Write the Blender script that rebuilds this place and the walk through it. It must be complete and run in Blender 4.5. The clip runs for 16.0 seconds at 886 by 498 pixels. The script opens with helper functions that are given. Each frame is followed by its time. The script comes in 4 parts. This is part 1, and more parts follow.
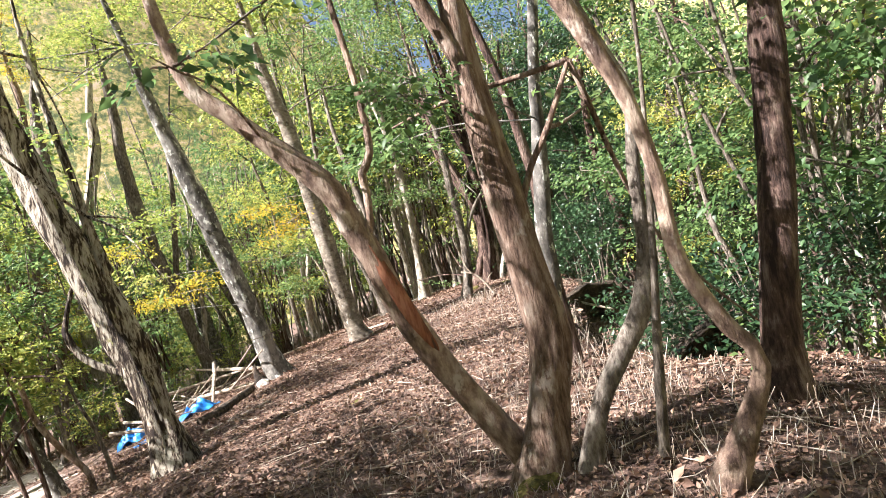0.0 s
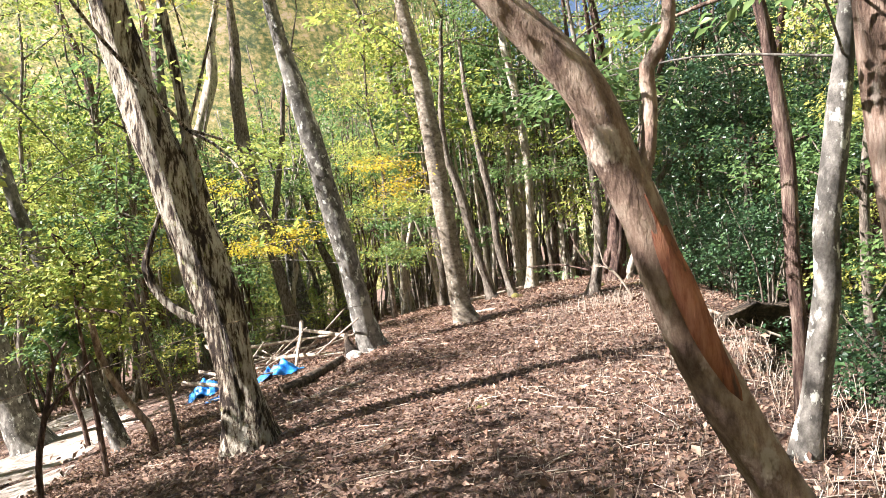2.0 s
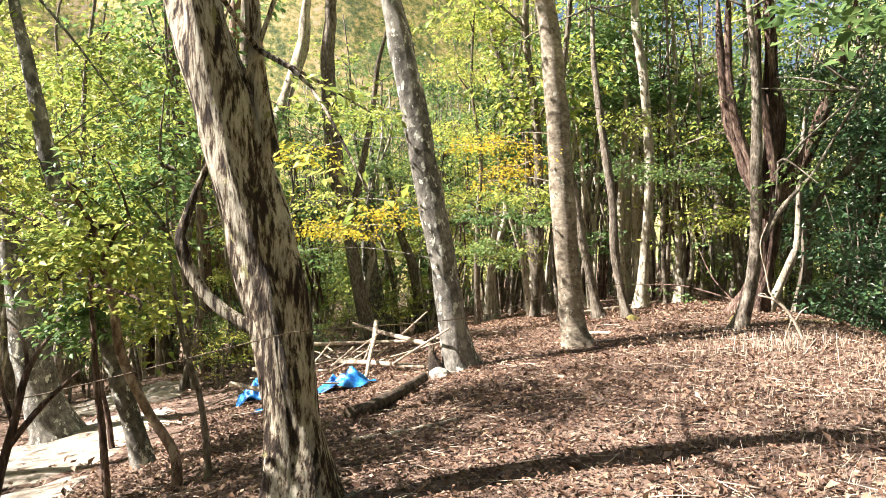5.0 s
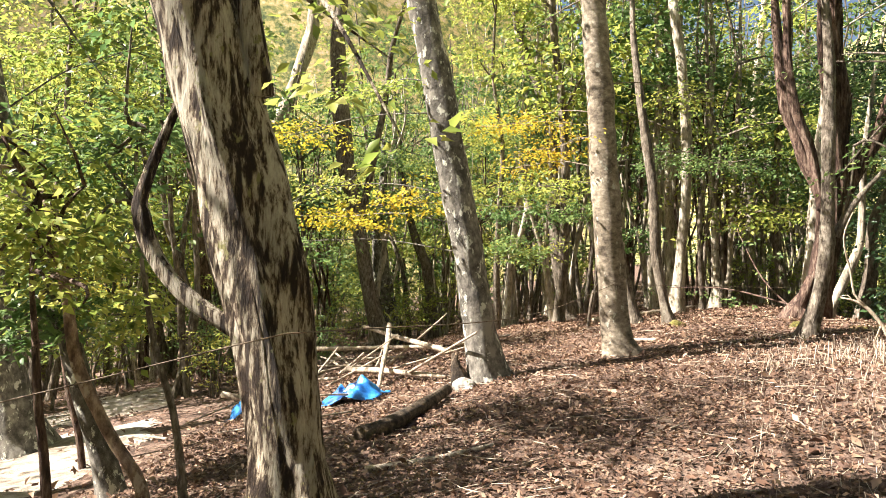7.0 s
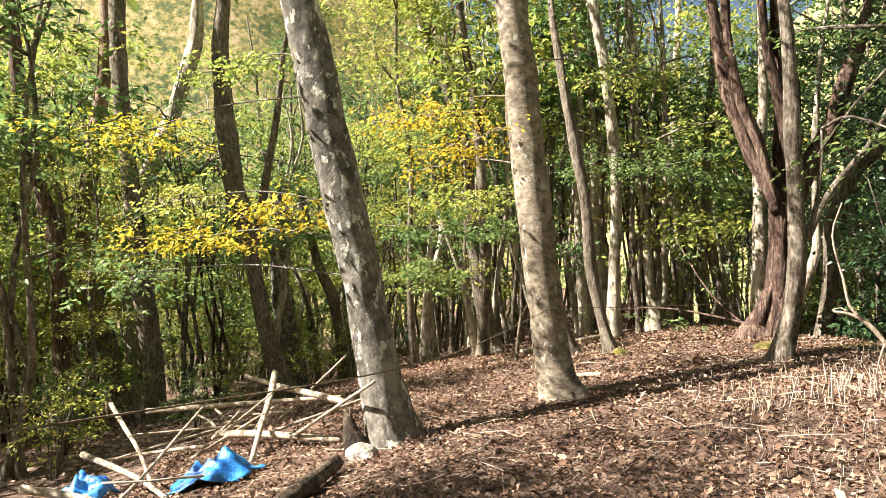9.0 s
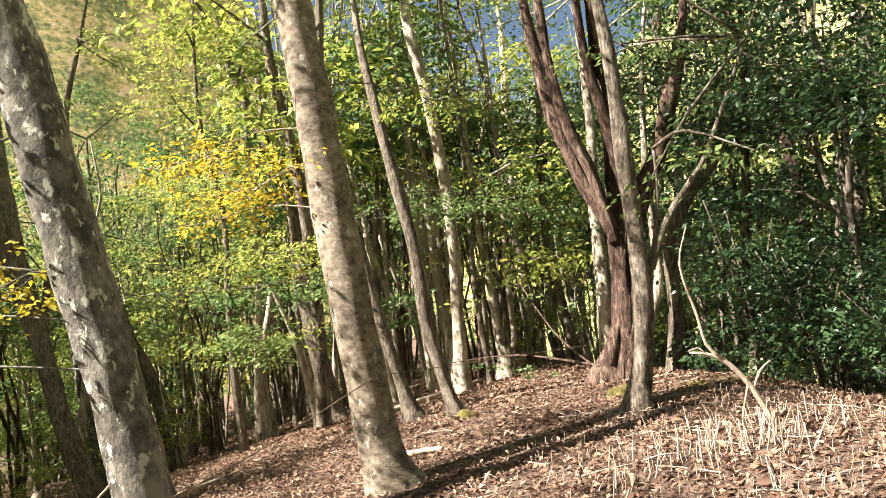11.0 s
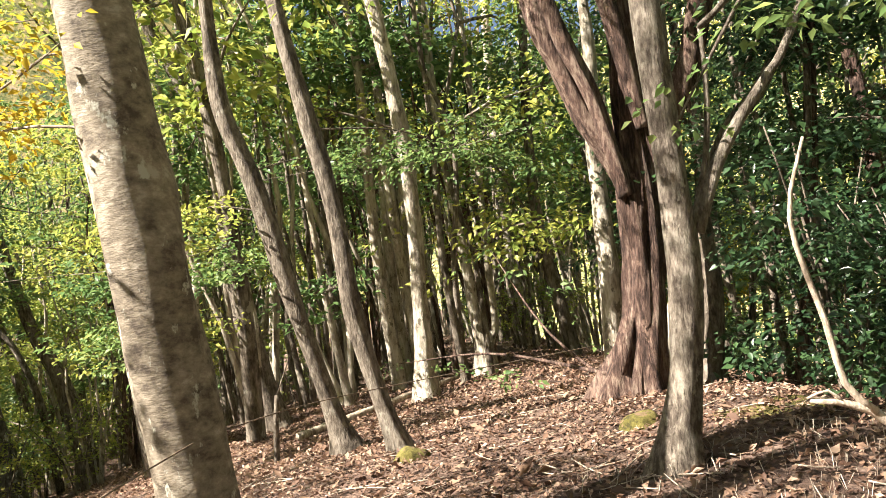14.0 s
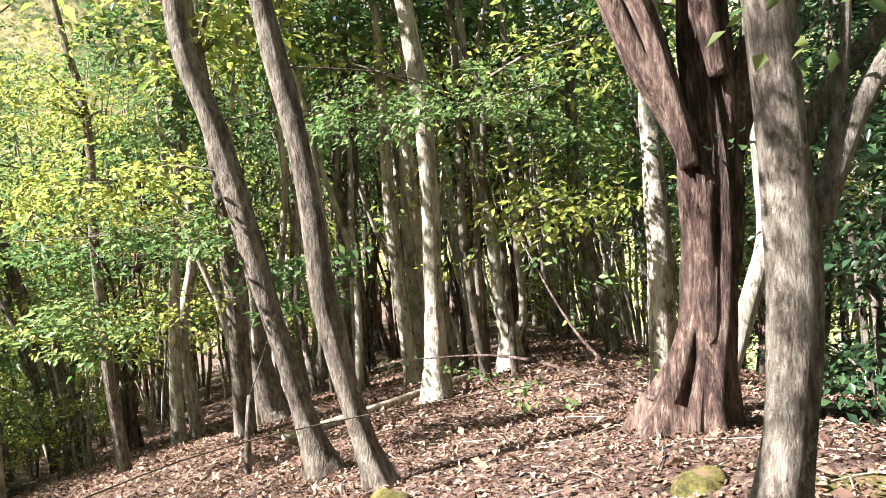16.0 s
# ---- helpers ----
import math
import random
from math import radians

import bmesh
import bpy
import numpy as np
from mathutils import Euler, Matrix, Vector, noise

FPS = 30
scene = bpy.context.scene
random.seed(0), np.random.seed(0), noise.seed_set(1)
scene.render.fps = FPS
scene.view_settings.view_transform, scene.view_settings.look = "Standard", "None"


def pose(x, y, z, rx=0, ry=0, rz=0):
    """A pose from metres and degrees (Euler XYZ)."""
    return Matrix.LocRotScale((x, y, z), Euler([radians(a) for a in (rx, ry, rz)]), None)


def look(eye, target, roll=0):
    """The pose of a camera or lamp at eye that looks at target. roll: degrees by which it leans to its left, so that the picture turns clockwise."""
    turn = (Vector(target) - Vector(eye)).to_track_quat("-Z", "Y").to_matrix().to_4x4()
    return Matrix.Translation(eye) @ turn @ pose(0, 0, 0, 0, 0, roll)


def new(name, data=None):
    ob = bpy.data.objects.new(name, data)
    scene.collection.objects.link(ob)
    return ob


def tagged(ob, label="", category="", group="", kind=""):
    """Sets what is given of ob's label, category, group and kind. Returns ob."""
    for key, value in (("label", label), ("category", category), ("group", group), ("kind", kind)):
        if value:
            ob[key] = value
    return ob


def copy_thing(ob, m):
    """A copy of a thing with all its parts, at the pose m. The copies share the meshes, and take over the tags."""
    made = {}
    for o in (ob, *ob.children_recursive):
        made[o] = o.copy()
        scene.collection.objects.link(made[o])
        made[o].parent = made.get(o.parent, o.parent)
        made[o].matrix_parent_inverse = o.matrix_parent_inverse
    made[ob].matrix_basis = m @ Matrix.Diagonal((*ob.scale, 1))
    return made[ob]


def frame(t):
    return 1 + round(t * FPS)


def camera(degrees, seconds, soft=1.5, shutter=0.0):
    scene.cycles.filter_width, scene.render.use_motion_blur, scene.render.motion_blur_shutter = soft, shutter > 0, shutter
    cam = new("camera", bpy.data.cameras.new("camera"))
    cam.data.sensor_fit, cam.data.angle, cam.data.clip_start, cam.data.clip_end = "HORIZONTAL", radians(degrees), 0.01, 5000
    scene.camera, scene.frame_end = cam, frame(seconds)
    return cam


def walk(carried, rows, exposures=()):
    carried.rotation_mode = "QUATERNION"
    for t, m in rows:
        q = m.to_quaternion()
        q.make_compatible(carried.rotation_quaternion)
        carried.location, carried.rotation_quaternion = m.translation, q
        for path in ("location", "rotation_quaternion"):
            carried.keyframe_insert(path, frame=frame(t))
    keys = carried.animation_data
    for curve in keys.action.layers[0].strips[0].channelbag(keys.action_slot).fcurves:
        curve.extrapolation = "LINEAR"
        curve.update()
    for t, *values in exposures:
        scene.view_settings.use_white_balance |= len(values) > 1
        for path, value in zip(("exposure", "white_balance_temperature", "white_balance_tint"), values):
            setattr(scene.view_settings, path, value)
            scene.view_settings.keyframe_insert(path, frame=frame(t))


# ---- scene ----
cam = camera(61.6, 16.0, soft=0.55)
PATH = [
    (0, (0.009, -0.195, 1.63), (-0.017, 1.804, 1.574), -13.3),
    (0.5, (-0.216, 0.363, 1.553), (-0.347, 2.358, 1.493), -9.3),
    (1, (-0.436, 0.872, 1.597), (-0.621, 2.862, 1.536), -7.4),
    (1.5, (-0.612, 1.332, 1.579), (-0.841, 3.318, 1.52), -6),
    (2, (-0.867, 1.767, 1.581), (-1.127, 3.749, 1.518), -5),
    (2.5, (-0.998, 2.212, 1.583), (-1.273, 4.192, 1.517), -4),
    (3, (-1.13, 2.68, 1.605), (-1.436, 4.655, 1.539), -3.2),
    (3.5, (-1.315, 3.08, 1.597), (-1.644, 5.051, 1.531), -2.5),
    (4, (-1.51, 3.483, 1.593), (-1.873, 5.448, 1.525), -1.4),
    (4.5, (-1.715, 3.876, 1.577), (-2.13, 5.831, 1.513), -0.1),
    (4.7, (-1.792, 4.014, 1.56), (-2.226, 5.965, 1.499), 0.2),
    (6.8, (-2.303, 5.421, 1.315), (-2.767, 7.366, 1.263), 1.4),
    (7, (-2.422, 5.568, 1.305), (-2.89, 7.512, 1.261), 1.1),
    (7.5, (-2.707, 5.96, 1.21), (-3.136, 7.913, 1.185), 0.6),
    (8, (-2.698, 6.518, 1.187), (-3.003, 8.494, 1.208), -1.6),
    (8.5, (-2.62, 7.258, 1.104), (-2.884, 9.24, 1.147), -1.7),
    (9, (-2.585, 7.785, 1.142), (-2.846, 9.768, 1.186), -1.3),
    (9.5, (-2.666, 8.144, 1.178), (-2.899, 10.13, 1.233), -1.4),
    (10, (-2.663, 8.37, 1.179), (-2.783, 10.365, 1.27), -2.3),
    (10.2, (-2.594, 8.505, 1.186), (-2.621, 10.502, 1.3), -2.8),
    (12.3, (-1.574, 10.69, 1.341), (-1.373, 12.674, 1.496), -8.4),
    (12.5, (-1.516, 10.913, 1.355), (-1.308, 12.897, 1.5), -8.7),
    (13, (-1.443, 11.389, 1.371), (-1.226, 13.374, 1.49), -8.8),
    (13.5, (-1.404, 11.88, 1.338), (-1.2, 13.867, 1.424), -8.4),
    (14, (-1.433, 12.286, 1.289), (-1.296, 14.279, 1.363), -7.6),
    (14.5, (-1.31, 12.642, 1.315), (-1.236, 14.64, 1.367), -6.8),
    (15, (-1.262, 13.02, 1.283), (-1.235, 15.019, 1.32), -6.1),
    (15.5, (-1.156, 13.443, 1.335), (-1.132, 15.443, 1.367), -5.6),
    (16, (-1.036, 13.871, 1.362), (-1.019, 15.871, 1.377), -5.4),
]
walk(cam, [(t, look(eye, target, roll)) for t, eye, target, roll in PATH],
     exposures=[(0.0, 2.3, 5850, 17), (3.0, 2.3, 6000, 17), (4.5, 2.35, 6200, 14), (7.0, 2.25, 6500, 13), (9.0, 2.15, 6600, 12), (13.5, 2.25, 6600, 12), (16.0, 2.5, 5800, 14)])

# ---- sky, sun, exposure ----
SUN_AZ, SUN_EL = radians(-106), radians(42)      # azimuth from +y towards +x
world = bpy.data.worlds.new("world")
scene.world = world
world.use_nodes = True
wn = world.node_tree
sky = wn.nodes.new("ShaderNodeTexSky")
sky.sky_type = "NISHITA"
sky.sun_disc = False
sky.sun_elevation, sky.sun_rotation = SUN_EL, SUN_AZ
sky.dust_density = 2.5
wn.nodes["Background"].inputs["Strength"].default_value = 0.03
wn.links.new(sky.outputs[0], wn.nodes["Background"].inputs["Color"])
sun = new("sun", bpy.data.lights.new("sun", "SUN"))
sun.data.energy, sun.data.angle, sun.data.color = 5.0, radians(0.6), (1.0, 0.93, 0.8)
sun_from = Vector((math.sin(SUN_AZ) * math.cos(SUN_EL), math.cos(SUN_AZ) * math.cos(SUN_EL), math.sin(SUN_EL)))
sun.matrix_world = look(sun_from * 60, (0, 0, 0))


# ---- materials ----
def material(name, stops, scale=(6, 6, 6), rough=0.85, bump=0.3, bump_scale=(20, 20, 20), dist=0.02, translucent=0.0, island=0.0, blotch=None, spec=0.3, coat=0.0):
    """Base colour from two scales of noise through a ramp, with relief; blotch: (colour, size, threshold) adds patches of lichen, moss or wear."""
    m = bpy.data.materials.new(name)
    m.use_nodes = True
    nt = m.node_tree
    N, L = nt.nodes, nt.links
    bsdf, out = N["Principled BSDF"], N["Material Output"]
    tc = N.new("ShaderNodeTexCoord")

    def noise_at(sc, detail=9.0, rough_=0.68, s=1.0):
        mp = N.new("ShaderNodeMapping")
        mp.inputs["Scale"].default_value = sc
        L.new(tc.outputs["Object"], mp.inputs["Vector"])
        nz = N.new("ShaderNodeTexNoise")
        nz.inputs["Scale"].default_value = s
        nz.inputs["Detail"].default_value = detail
        nz.inputs["Roughness"].default_value = rough_
        L.new(mp.outputs[0], nz.inputs["Vector"])
        return nz.outputs["Fac"]

    def math_node(op, a, b):
        q = N.new("ShaderNodeMath")
        q.operation = op
        for i, v in enumerate((a, b)):
            if isinstance(v, (int, float)):
                q.inputs[i].default_value = v
            else:
                L.new(v, q.inputs[i])
        return q.outputs[0]

    fac = noise_at(scale)
    if island > 0:
        geo, info = N.new("ShaderNodeNewGeometry"), N.new("ShaderNodeObjectInfo")
        mixed = math_node("ADD", math_node("MULTIPLY", geo.outputs["Random Per Island"], island), math_node("MULTIPLY", info.outputs["Random"], 1 - island))
        fac = math_node("ADD", math_node("MULTIPLY", mixed, 0.8), math_node("MULTIPLY", fac, 0.2))
    else:
        slow = noise_at(tuple(v * 0.18 for v in scale), 3.0)
        fac = math_node("ADD", math_node("MULTIPLY", fac, 0.65), math_node("MULTIPLY", slow, 0.35))
    ramp = N.new("ShaderNodeValToRGB")
    el = ramp.color_ramp.elements
    while len(el) < len(stops):
        el.new(0.5)
    for e, (p, c) in zip(el, stops):
        e.position, e.color = (p if island > 0 else 0.5 + (p - 0.5) * 0.48), (*c, 1)
    L.new(fac, ramp.inputs[0])
    colour = ramp.outputs[0]
    if blotch:
        bc, bs, th = blotch
        edge = N.new("ShaderNodeMapRange")
        edge.inputs["From Min"].default_value, edge.inputs["From Max"].default_value = th, th + 0.05
        L.new(noise_at((bs, bs, bs * 0.6), 5.0, 0.65), edge.inputs["Value"])
        mix = N.new("ShaderNodeMix")
        mix.data_type = "RGBA"
        L.new(edge.outputs[0], mix.inputs[0])
        L.new(colour, mix.inputs[6])
        mix.inputs[7].default_value = (*bc, 1)
        colour = mix.outputs[2]
    L.new(colour, bsdf.inputs["Base Color"])
    bsdf.inputs["Roughness"].default_value = rough
    bsdf.inputs["Specular IOR Level"].default_value = spec
    if coat:
        bsdf.inputs["Coat Weight"].default_value = coat
    if bump > 0:
        bp = N.new("ShaderNodeBump")
        bp.inputs["Strength"].default_value, bp.inputs["Distance"].default_value = bump, dist
        L.new(noise_at(bump_scale, 8.0, 0.65), bp.inputs["Height"])
        L.new(bp.outputs[0], bsdf.inputs["Normal"])
    if translucent > 0:
        tr, mx = N.new("ShaderNodeBsdfTranslucent"), N.new("ShaderNodeMixShader")
        L.new(colour, tr.inputs["Color"])
        mx.inputs[0].default_value = translucent
        L.new(bsdf.outputs[0], mx.inputs[1])
        L.new(tr.outputs[0], mx.inputs[2])
        L.new(mx.outputs[0], out.inputs["Surface"])
    return m


BARK_RED = material("bark_reddish_shreddy", [(0.3, (0.07, 0.043, 0.032)), (0.5, (0.203, 0.133, 0.096)), (0.7, (0.351, 0.273, 0.217))], (24, 24, 6), 0.9, 1.0, (50, 50, 11), 0.04, blotch=((0.36, 0.3, 0.25), 8, 0.6))
BARK_ARCH = material("bark_brown_arched", [(0.3, (0.09, 0.056, 0.043)), (0.5, (0.25, 0.17, 0.125)), (0.68, (0.42, 0.325, 0.25))], (14, 14, 7), 0.85, 0.9, (50, 50, 16), 0.03, blotch=((0.46, 0.38, 0.31), 5, 0.57))
BARK_PALE = material("bark_flaking_pale", [(0.36, (0.035, 0.024, 0.019)), (0.44, (0.1, 0.07, 0.05)), (0.5, (0.33, 0.27, 0.2)), (0.56, (0.52, 0.46, 0.37)), (0.7, (0.68, 0.63, 0.53))], (24, 24, 4.5), 0.92, 1.0, (60, 60, 9), 0.08, blotch=((0.3, 0.28, 0.13), 9, 0.62))
BARK_LICHEN = material("bark_grey_lichened", [(0.35, (0.06, 0.055, 0.048)), (0.55, (0.153, 0.14, 0.123)), (0.7, (0.255, 0.238, 0.21))], (10, 10, 7), 0.9, 0.7, (30, 30, 22), 0.02, blotch=((0.52, 0.52, 0.46), 11, 0.57))
BARK_SMOOTH = material("bark_smooth_grey_brown", [(0.28, (0.075, 0.058, 0.045)), (0.45, (0.17, 0.14, 0.105)), (0.62, (0.26, 0.22, 0.17)), (0.75, (0.37, 0.33, 0.27))], (11, 11, 16), 0.8, 0.7, (30, 30, 70), 0.012, blotch=((0.42, 0.41, 0.35), 10, 0.61))
BARK_PEEL = material("bark_peeling_grey", [(0.3, (0.075, 0.058, 0.046)), (0.5, (0.2, 0.168, 0.135)), (0.68, (0.34, 0.3, 0.25))], (26, 26, 10), 0.9, 1.0, (55, 55, 16), 0.04, blotch=((0.3, 0.27, 0.22), 10, 0.6))
BARK_DARK = material("bark_dark_red_brown", [(0.32, (0.034, 0.021, 0.017)), (0.52, (0.112, 0.068, 0.054)), (0.7, (0.255, 0.188, 0.147))], (24, 24, 5), 0.92, 1.0, (50, 50, 9), 0.05, blotch=((0.2, 0.13, 0.1), 7, 0.6))
BARK_FAR = material("bark_thin_stems", [(0.3, (0.05, 0.039, 0.03)), (0.5, (0.14, 0.115, 0.09)), (0.7, (0.26, 0.225, 0.185))], (22, 22, 8), 0.9, 1.0, (45, 45, 14), 0.03, blotch=((0.3, 0.28, 0.23), 8, 0.61))
BARK_WHITE = material("bark_pale_stems", [(0.3, (0.16, 0.13, 0.1)), (0.5, (0.34, 0.3, 0.24)), (0.7, (0.52, 0.47, 0.4))], (18, 18, 5), 0.9, 0.8, (40, 40, 10), 0.025, blotch=((0.13, 0.11, 0.08), 9, 0.58))
DEADWOOD = material("dead_wood_bleached", [(0.3, (0.2, 0.15, 0.11)), (0.55, (0.42, 0.35, 0.28)), (0.75, (0.58, 0.51, 0.42))], (30, 30, 12), 0.9, 0.8, (60, 60, 20), 0.01)
ROTWOOD = material("rotten_log_wood", [(0.3, (0.03, 0.024, 0.02)), (0.55, (0.1, 0.075, 0.055)), (0.75, (0.24, 0.18, 0.13))], (14, 14, 14), 0.95, 1.0, (40, 40, 40), 0.03)
SCAR = material("bare_orange_wood", [(0.3, (0.07, 0.035, 0.025)), (0.5, (0.24, 0.085, 0.045)), (0.7, (0.34, 0.15, 0.085))], (30, 30, 6), 0.75, 0.8, (60, 60, 8), 0.015)
SOIL = material("leaf_litter_soil", [(0.3, (0.041, 0.026, 0.019)), (0.45, (0.116, 0.072, 0.055)), (0.6, (0.204, 0.137, 0.106)), (0.75, (0.286, 0.216, 0.17))], (9, 9, 9), 0.95, 1.0, (38, 38, 38), 0.05)
LITTER = material("dry_brown_leaves", [(0.0, (0.05, 0.026, 0.018)), (0.4, (0.15, 0.085, 0.058)), (0.75, (0.3, 0.195, 0.135)), (0.92, (0.42, 0.3, 0.22)), (1.0, (0.58, 0.47, 0.36))], (5, 5, 5), 0.65, 0.0, translucent=0.12, island=1.0)
STRAW = material("dry_cut_stems", [(0.0, (0.21, 0.15, 0.113)), (0.5, (0.371, 0.299, 0.236)), (1.0, (0.501, 0.449, 0.389))], (5, 5, 5), 0.8, 0.0, island=1.0)
MOSS = material("green_moss", [(0.3, (0.05, 0.045, 0.015)), (0.5, (0.12, 0.105, 0.025)), (0.7, (0.2, 0.17, 0.055))], (25, 25, 25), 0.95, 1.0, (120, 120, 120), 0.02, blotch=((0.2, 0.13, 0.08), 14, 0.55))
LEAF_GREEN = material("leaves_mid_green", [(0.0, (0.043, 0.091, 0.031)), (0.4, (0.111, 0.198, 0.065)), (0.75, (0.222, 0.304, 0.102)), (1.0, (0.409, 0.426, 0.128))], (1, 1, 1), 0.45, 0.0, translucent=0.5, island=0.6, spec=0.5)
LEAF_LIME = material("leaves_yellow_green", [(0.0, (0.099, 0.171, 0.044)), (0.4, (0.239, 0.313, 0.066)), (0.75, (0.476, 0.468, 0.111)), (1.0, (0.7, 0.568, 0.133))], (1, 1, 1), 0.5, 0.0, translucent=0.5, island=0.6, spec=0.4)
LEAF_GOLD = material("leaves_autumn_gold", [(0.0, (0.216, 0.263, 0.036)), (0.35, (0.475, 0.434, 0.048)), (0.75, (0.605, 0.434, 0.048)), (1.0, (0.54, 0.263, 0.036))], (1, 1, 1), 0.55, 0.0, translucent=0.5, island=0.7, spec=0.3)
LEAF_DARK = material("leaves_evergreen_dark", [(0.0, (0.014, 0.038, 0.018)), (0.5, (0.036, 0.078, 0.031)), (0.85, (0.073, 0.132, 0.046)), (1.0, (0.145, 0.204, 0.062))], (1, 1, 1), 0.35, 0.0, translucent=0.25, island=0.75, spec=0.6)
TARP = material("blue_tarpaulin", [(0.3, (0.01, 0.1, 0.4)), (0.5, (0.02, 0.2, 0.62)), (0.7, (0.06, 0.34, 0.75))], (8, 8, 8), 0.4, 0.4, (30, 30, 30), 0.02, spec=0.5)
WIRE = material("rusty_wire", [(0.3, (0.07, 0.045, 0.03)), (0.6, (0.2, 0.15, 0.11))], (40, 40, 40), 0.7, 0.2)
ROCK = material("grey_rock", [(0.3, (0.2, 0.18, 0.16)), (0.55, (0.4, 0.37, 0.34)), (0.75, (0.55, 0.52, 0.48))], (12, 12, 12), 0.9, 0.8, (40, 40, 40), 0.02, blotch=((0.2, 0.22, 0.07), 8, 0.6))
HILL = material("glowing_distant_wooded_slope", [(0.3, (0.101, 0.14, 0.064)), (0.45, (0.263, 0.28, 0.102)), (0.6, (0.608, 0.49, 0.205)), (0.75, (0.75, 0.595, 0.41))], (1.3, 1.3, 1.3), 0.95, 1.0, (3, 3, 3), 0.8)

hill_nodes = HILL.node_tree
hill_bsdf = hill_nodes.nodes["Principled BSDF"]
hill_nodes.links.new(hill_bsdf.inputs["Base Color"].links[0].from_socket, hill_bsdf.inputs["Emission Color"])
hill_bsdf.inputs["Emission Strength"].default_value = 0.1        # added glow stands in for hazy daylight on the far slope
SAND = material("bare_pale_soil", [(0.3, (0.22, 0.175, 0.14)), (0.5, (0.36, 0.31, 0.265)), (0.7, (0.48, 0.43, 0.38))], (5, 5, 5), 0.95, 1.0, (30, 30, 30), 0.04, blotch=((0.25, 0.17, 0.12), 4, 0.6))


# ---- the lie of the land ----
def smooth(v):
    v = min(1.0, max(0.0, v))
    return v * v * (3 - 2 * v)


def base_height(x, y):
    """A broad ridge along y, crest near x = 0.5, with an eroded bank on its steep side."""
    k = max(0.0, y - 18.7)
    g = -0.06 * k if k < 14 else -0.84 - 0.02 * (min(k, 120) - 14)
    d = x - 0.5
    if d < 0:
        s = min(-d, 9.0)
        g -= 0.075 * s + 0.0105 * s * s + min(max(0.0, -d - 9), 22) * 0.16
    else:
        s = min(max(0.0, d - 0.9), 5.0)
        g -= 0.12 * s + 0.05 * s * s + min(max(0.0, d - 5.9), 25) * 0.4
        g -= 1.3 * smooth((d - 0.75 - 0.22 * math.sin(y * 1.9) - 0.1 * math.sin(y * 5.3)) / 0.8) * smooth((y - 6.5) / 3) * smooth((14.8 - y) / 3)
    return g


def height(x, y):
    near = 1.0 if abs(x) < 40 and abs(y) < 60 else 0.0
    return base_height(x, y) + near * (0.09 * noise.noise(Vector((x * 0.45, y * 0.45, 3))) + 0.035 * noise.noise(Vector((x * 1.7, y * 1.7, 7))) - 0.02)


# ---- helpers of this scene ----
def mesh_object(name, verts, faces, mat, parent=None, shade=True):
    me = bpy.data.meshes.new(name)
    me.from_pydata([tuple(v) for v in verts], [], [tuple(f) for f in faces])
    me.materials.append(mat)
    if shade:
        me.polygons.foreach_set("use_smooth", [True] * len(me.polygons))
    me.update()
    ob = new(name, me)
    if parent is not None:
        ob.parent = parent
        ob.matrix_parent_inverse = parent.matrix_basis.inverted()
    return ob


def empty(name, place):
    ob = new(name)
    ob.empty_display_size = 0.1
    ob.matrix_basis = Matrix.Translation(place)
    return ob


def spline(points, step):
    """Catmull-Rom through rows of (x, y, z, r), resampled about every step metres."""
    p = np.array(points, float)
    p = np.vstack([2 * p[0] - p[1], p, 2 * p[-1] - p[-2]])
    out = []
    for i in range(1, len(p) - 2):
        n = max(2, int(np.linalg.norm(p[i + 1, :3] - p[i, :3]) / step))
        for k in range(n):
            u = k / n
            a, b, c, d = p[i - 1], p[i], p[i + 1], p[i + 2]
            out.append(0.5 * (2 * b + (c - a) * u + (2 * a - 5 * b + 4 * c - d) * u * u + (3 * b - a - 3 * c + d) * u ** 3))
    out.append(p[-2])
    out = np.array(out)
    out[:, 3] = np.maximum(out[:, 3], 0.002)
    return out


def tube(points, step=0.12, sides=14, rough=0.06, flare=0.0, seed=0, groove=0.0):
    """A limb of uneven section along the points: vertices and faces, with closed ends. flare: root lobes at the foot."""
    c = spline(points, step)
    n = len(c)
    t = np.gradient(c[:, :3], axis=0)
    t /= np.linalg.norm(t, axis=1)[:, None] + 1e-9
    u = np.cross(t[0], (0.31, 0.94, 0.12))
    u /= np.linalg.norm(u)
    verts, faces = [], []
    ang = np.arange(sides) * 2 * math.pi / sides
    run = 0.0
    for i in range(n):
        u = u - t[i] * np.dot(u, t[i])
        u /= np.linalg.norm(u)
        w = np.cross(t[i], u)
        if i:
            run += np.linalg.norm(c[i, :3] - c[i - 1, :3])
        for a in ang:
            ca, sa = math.cos(a), math.sin(a)
            k = 1 + rough * noise.noise(Vector((ca * 1.5 + seed, sa * 1.5, run * 2.2))) * 2
            k += groove * noise.noise(Vector((ca * 4.5, sa * 4.5 + seed, run * 0.9)))
            if flare:
                k += flare * math.exp(-run / 0.16) * (0.55 + 0.9 * max(0.0, math.sin(a * 2.5 + seed)) + 0.4 * math.sin(a * 4 + seed * 3))
            verts.append(c[i, :3] + (u * ca + w * sa) * c[i, 3] * k)
    for i in range(n - 1):
        for j in range(sides):
            a, b = i * sides + j, i * sides + (j + 1) % sides
            faces.append((a, b, b + sides, a + sides))
    faces.append(tuple(range(sides))[::-1])
    faces.append(tuple(range((n - 1) * sides, n * sides)))
    return verts, faces


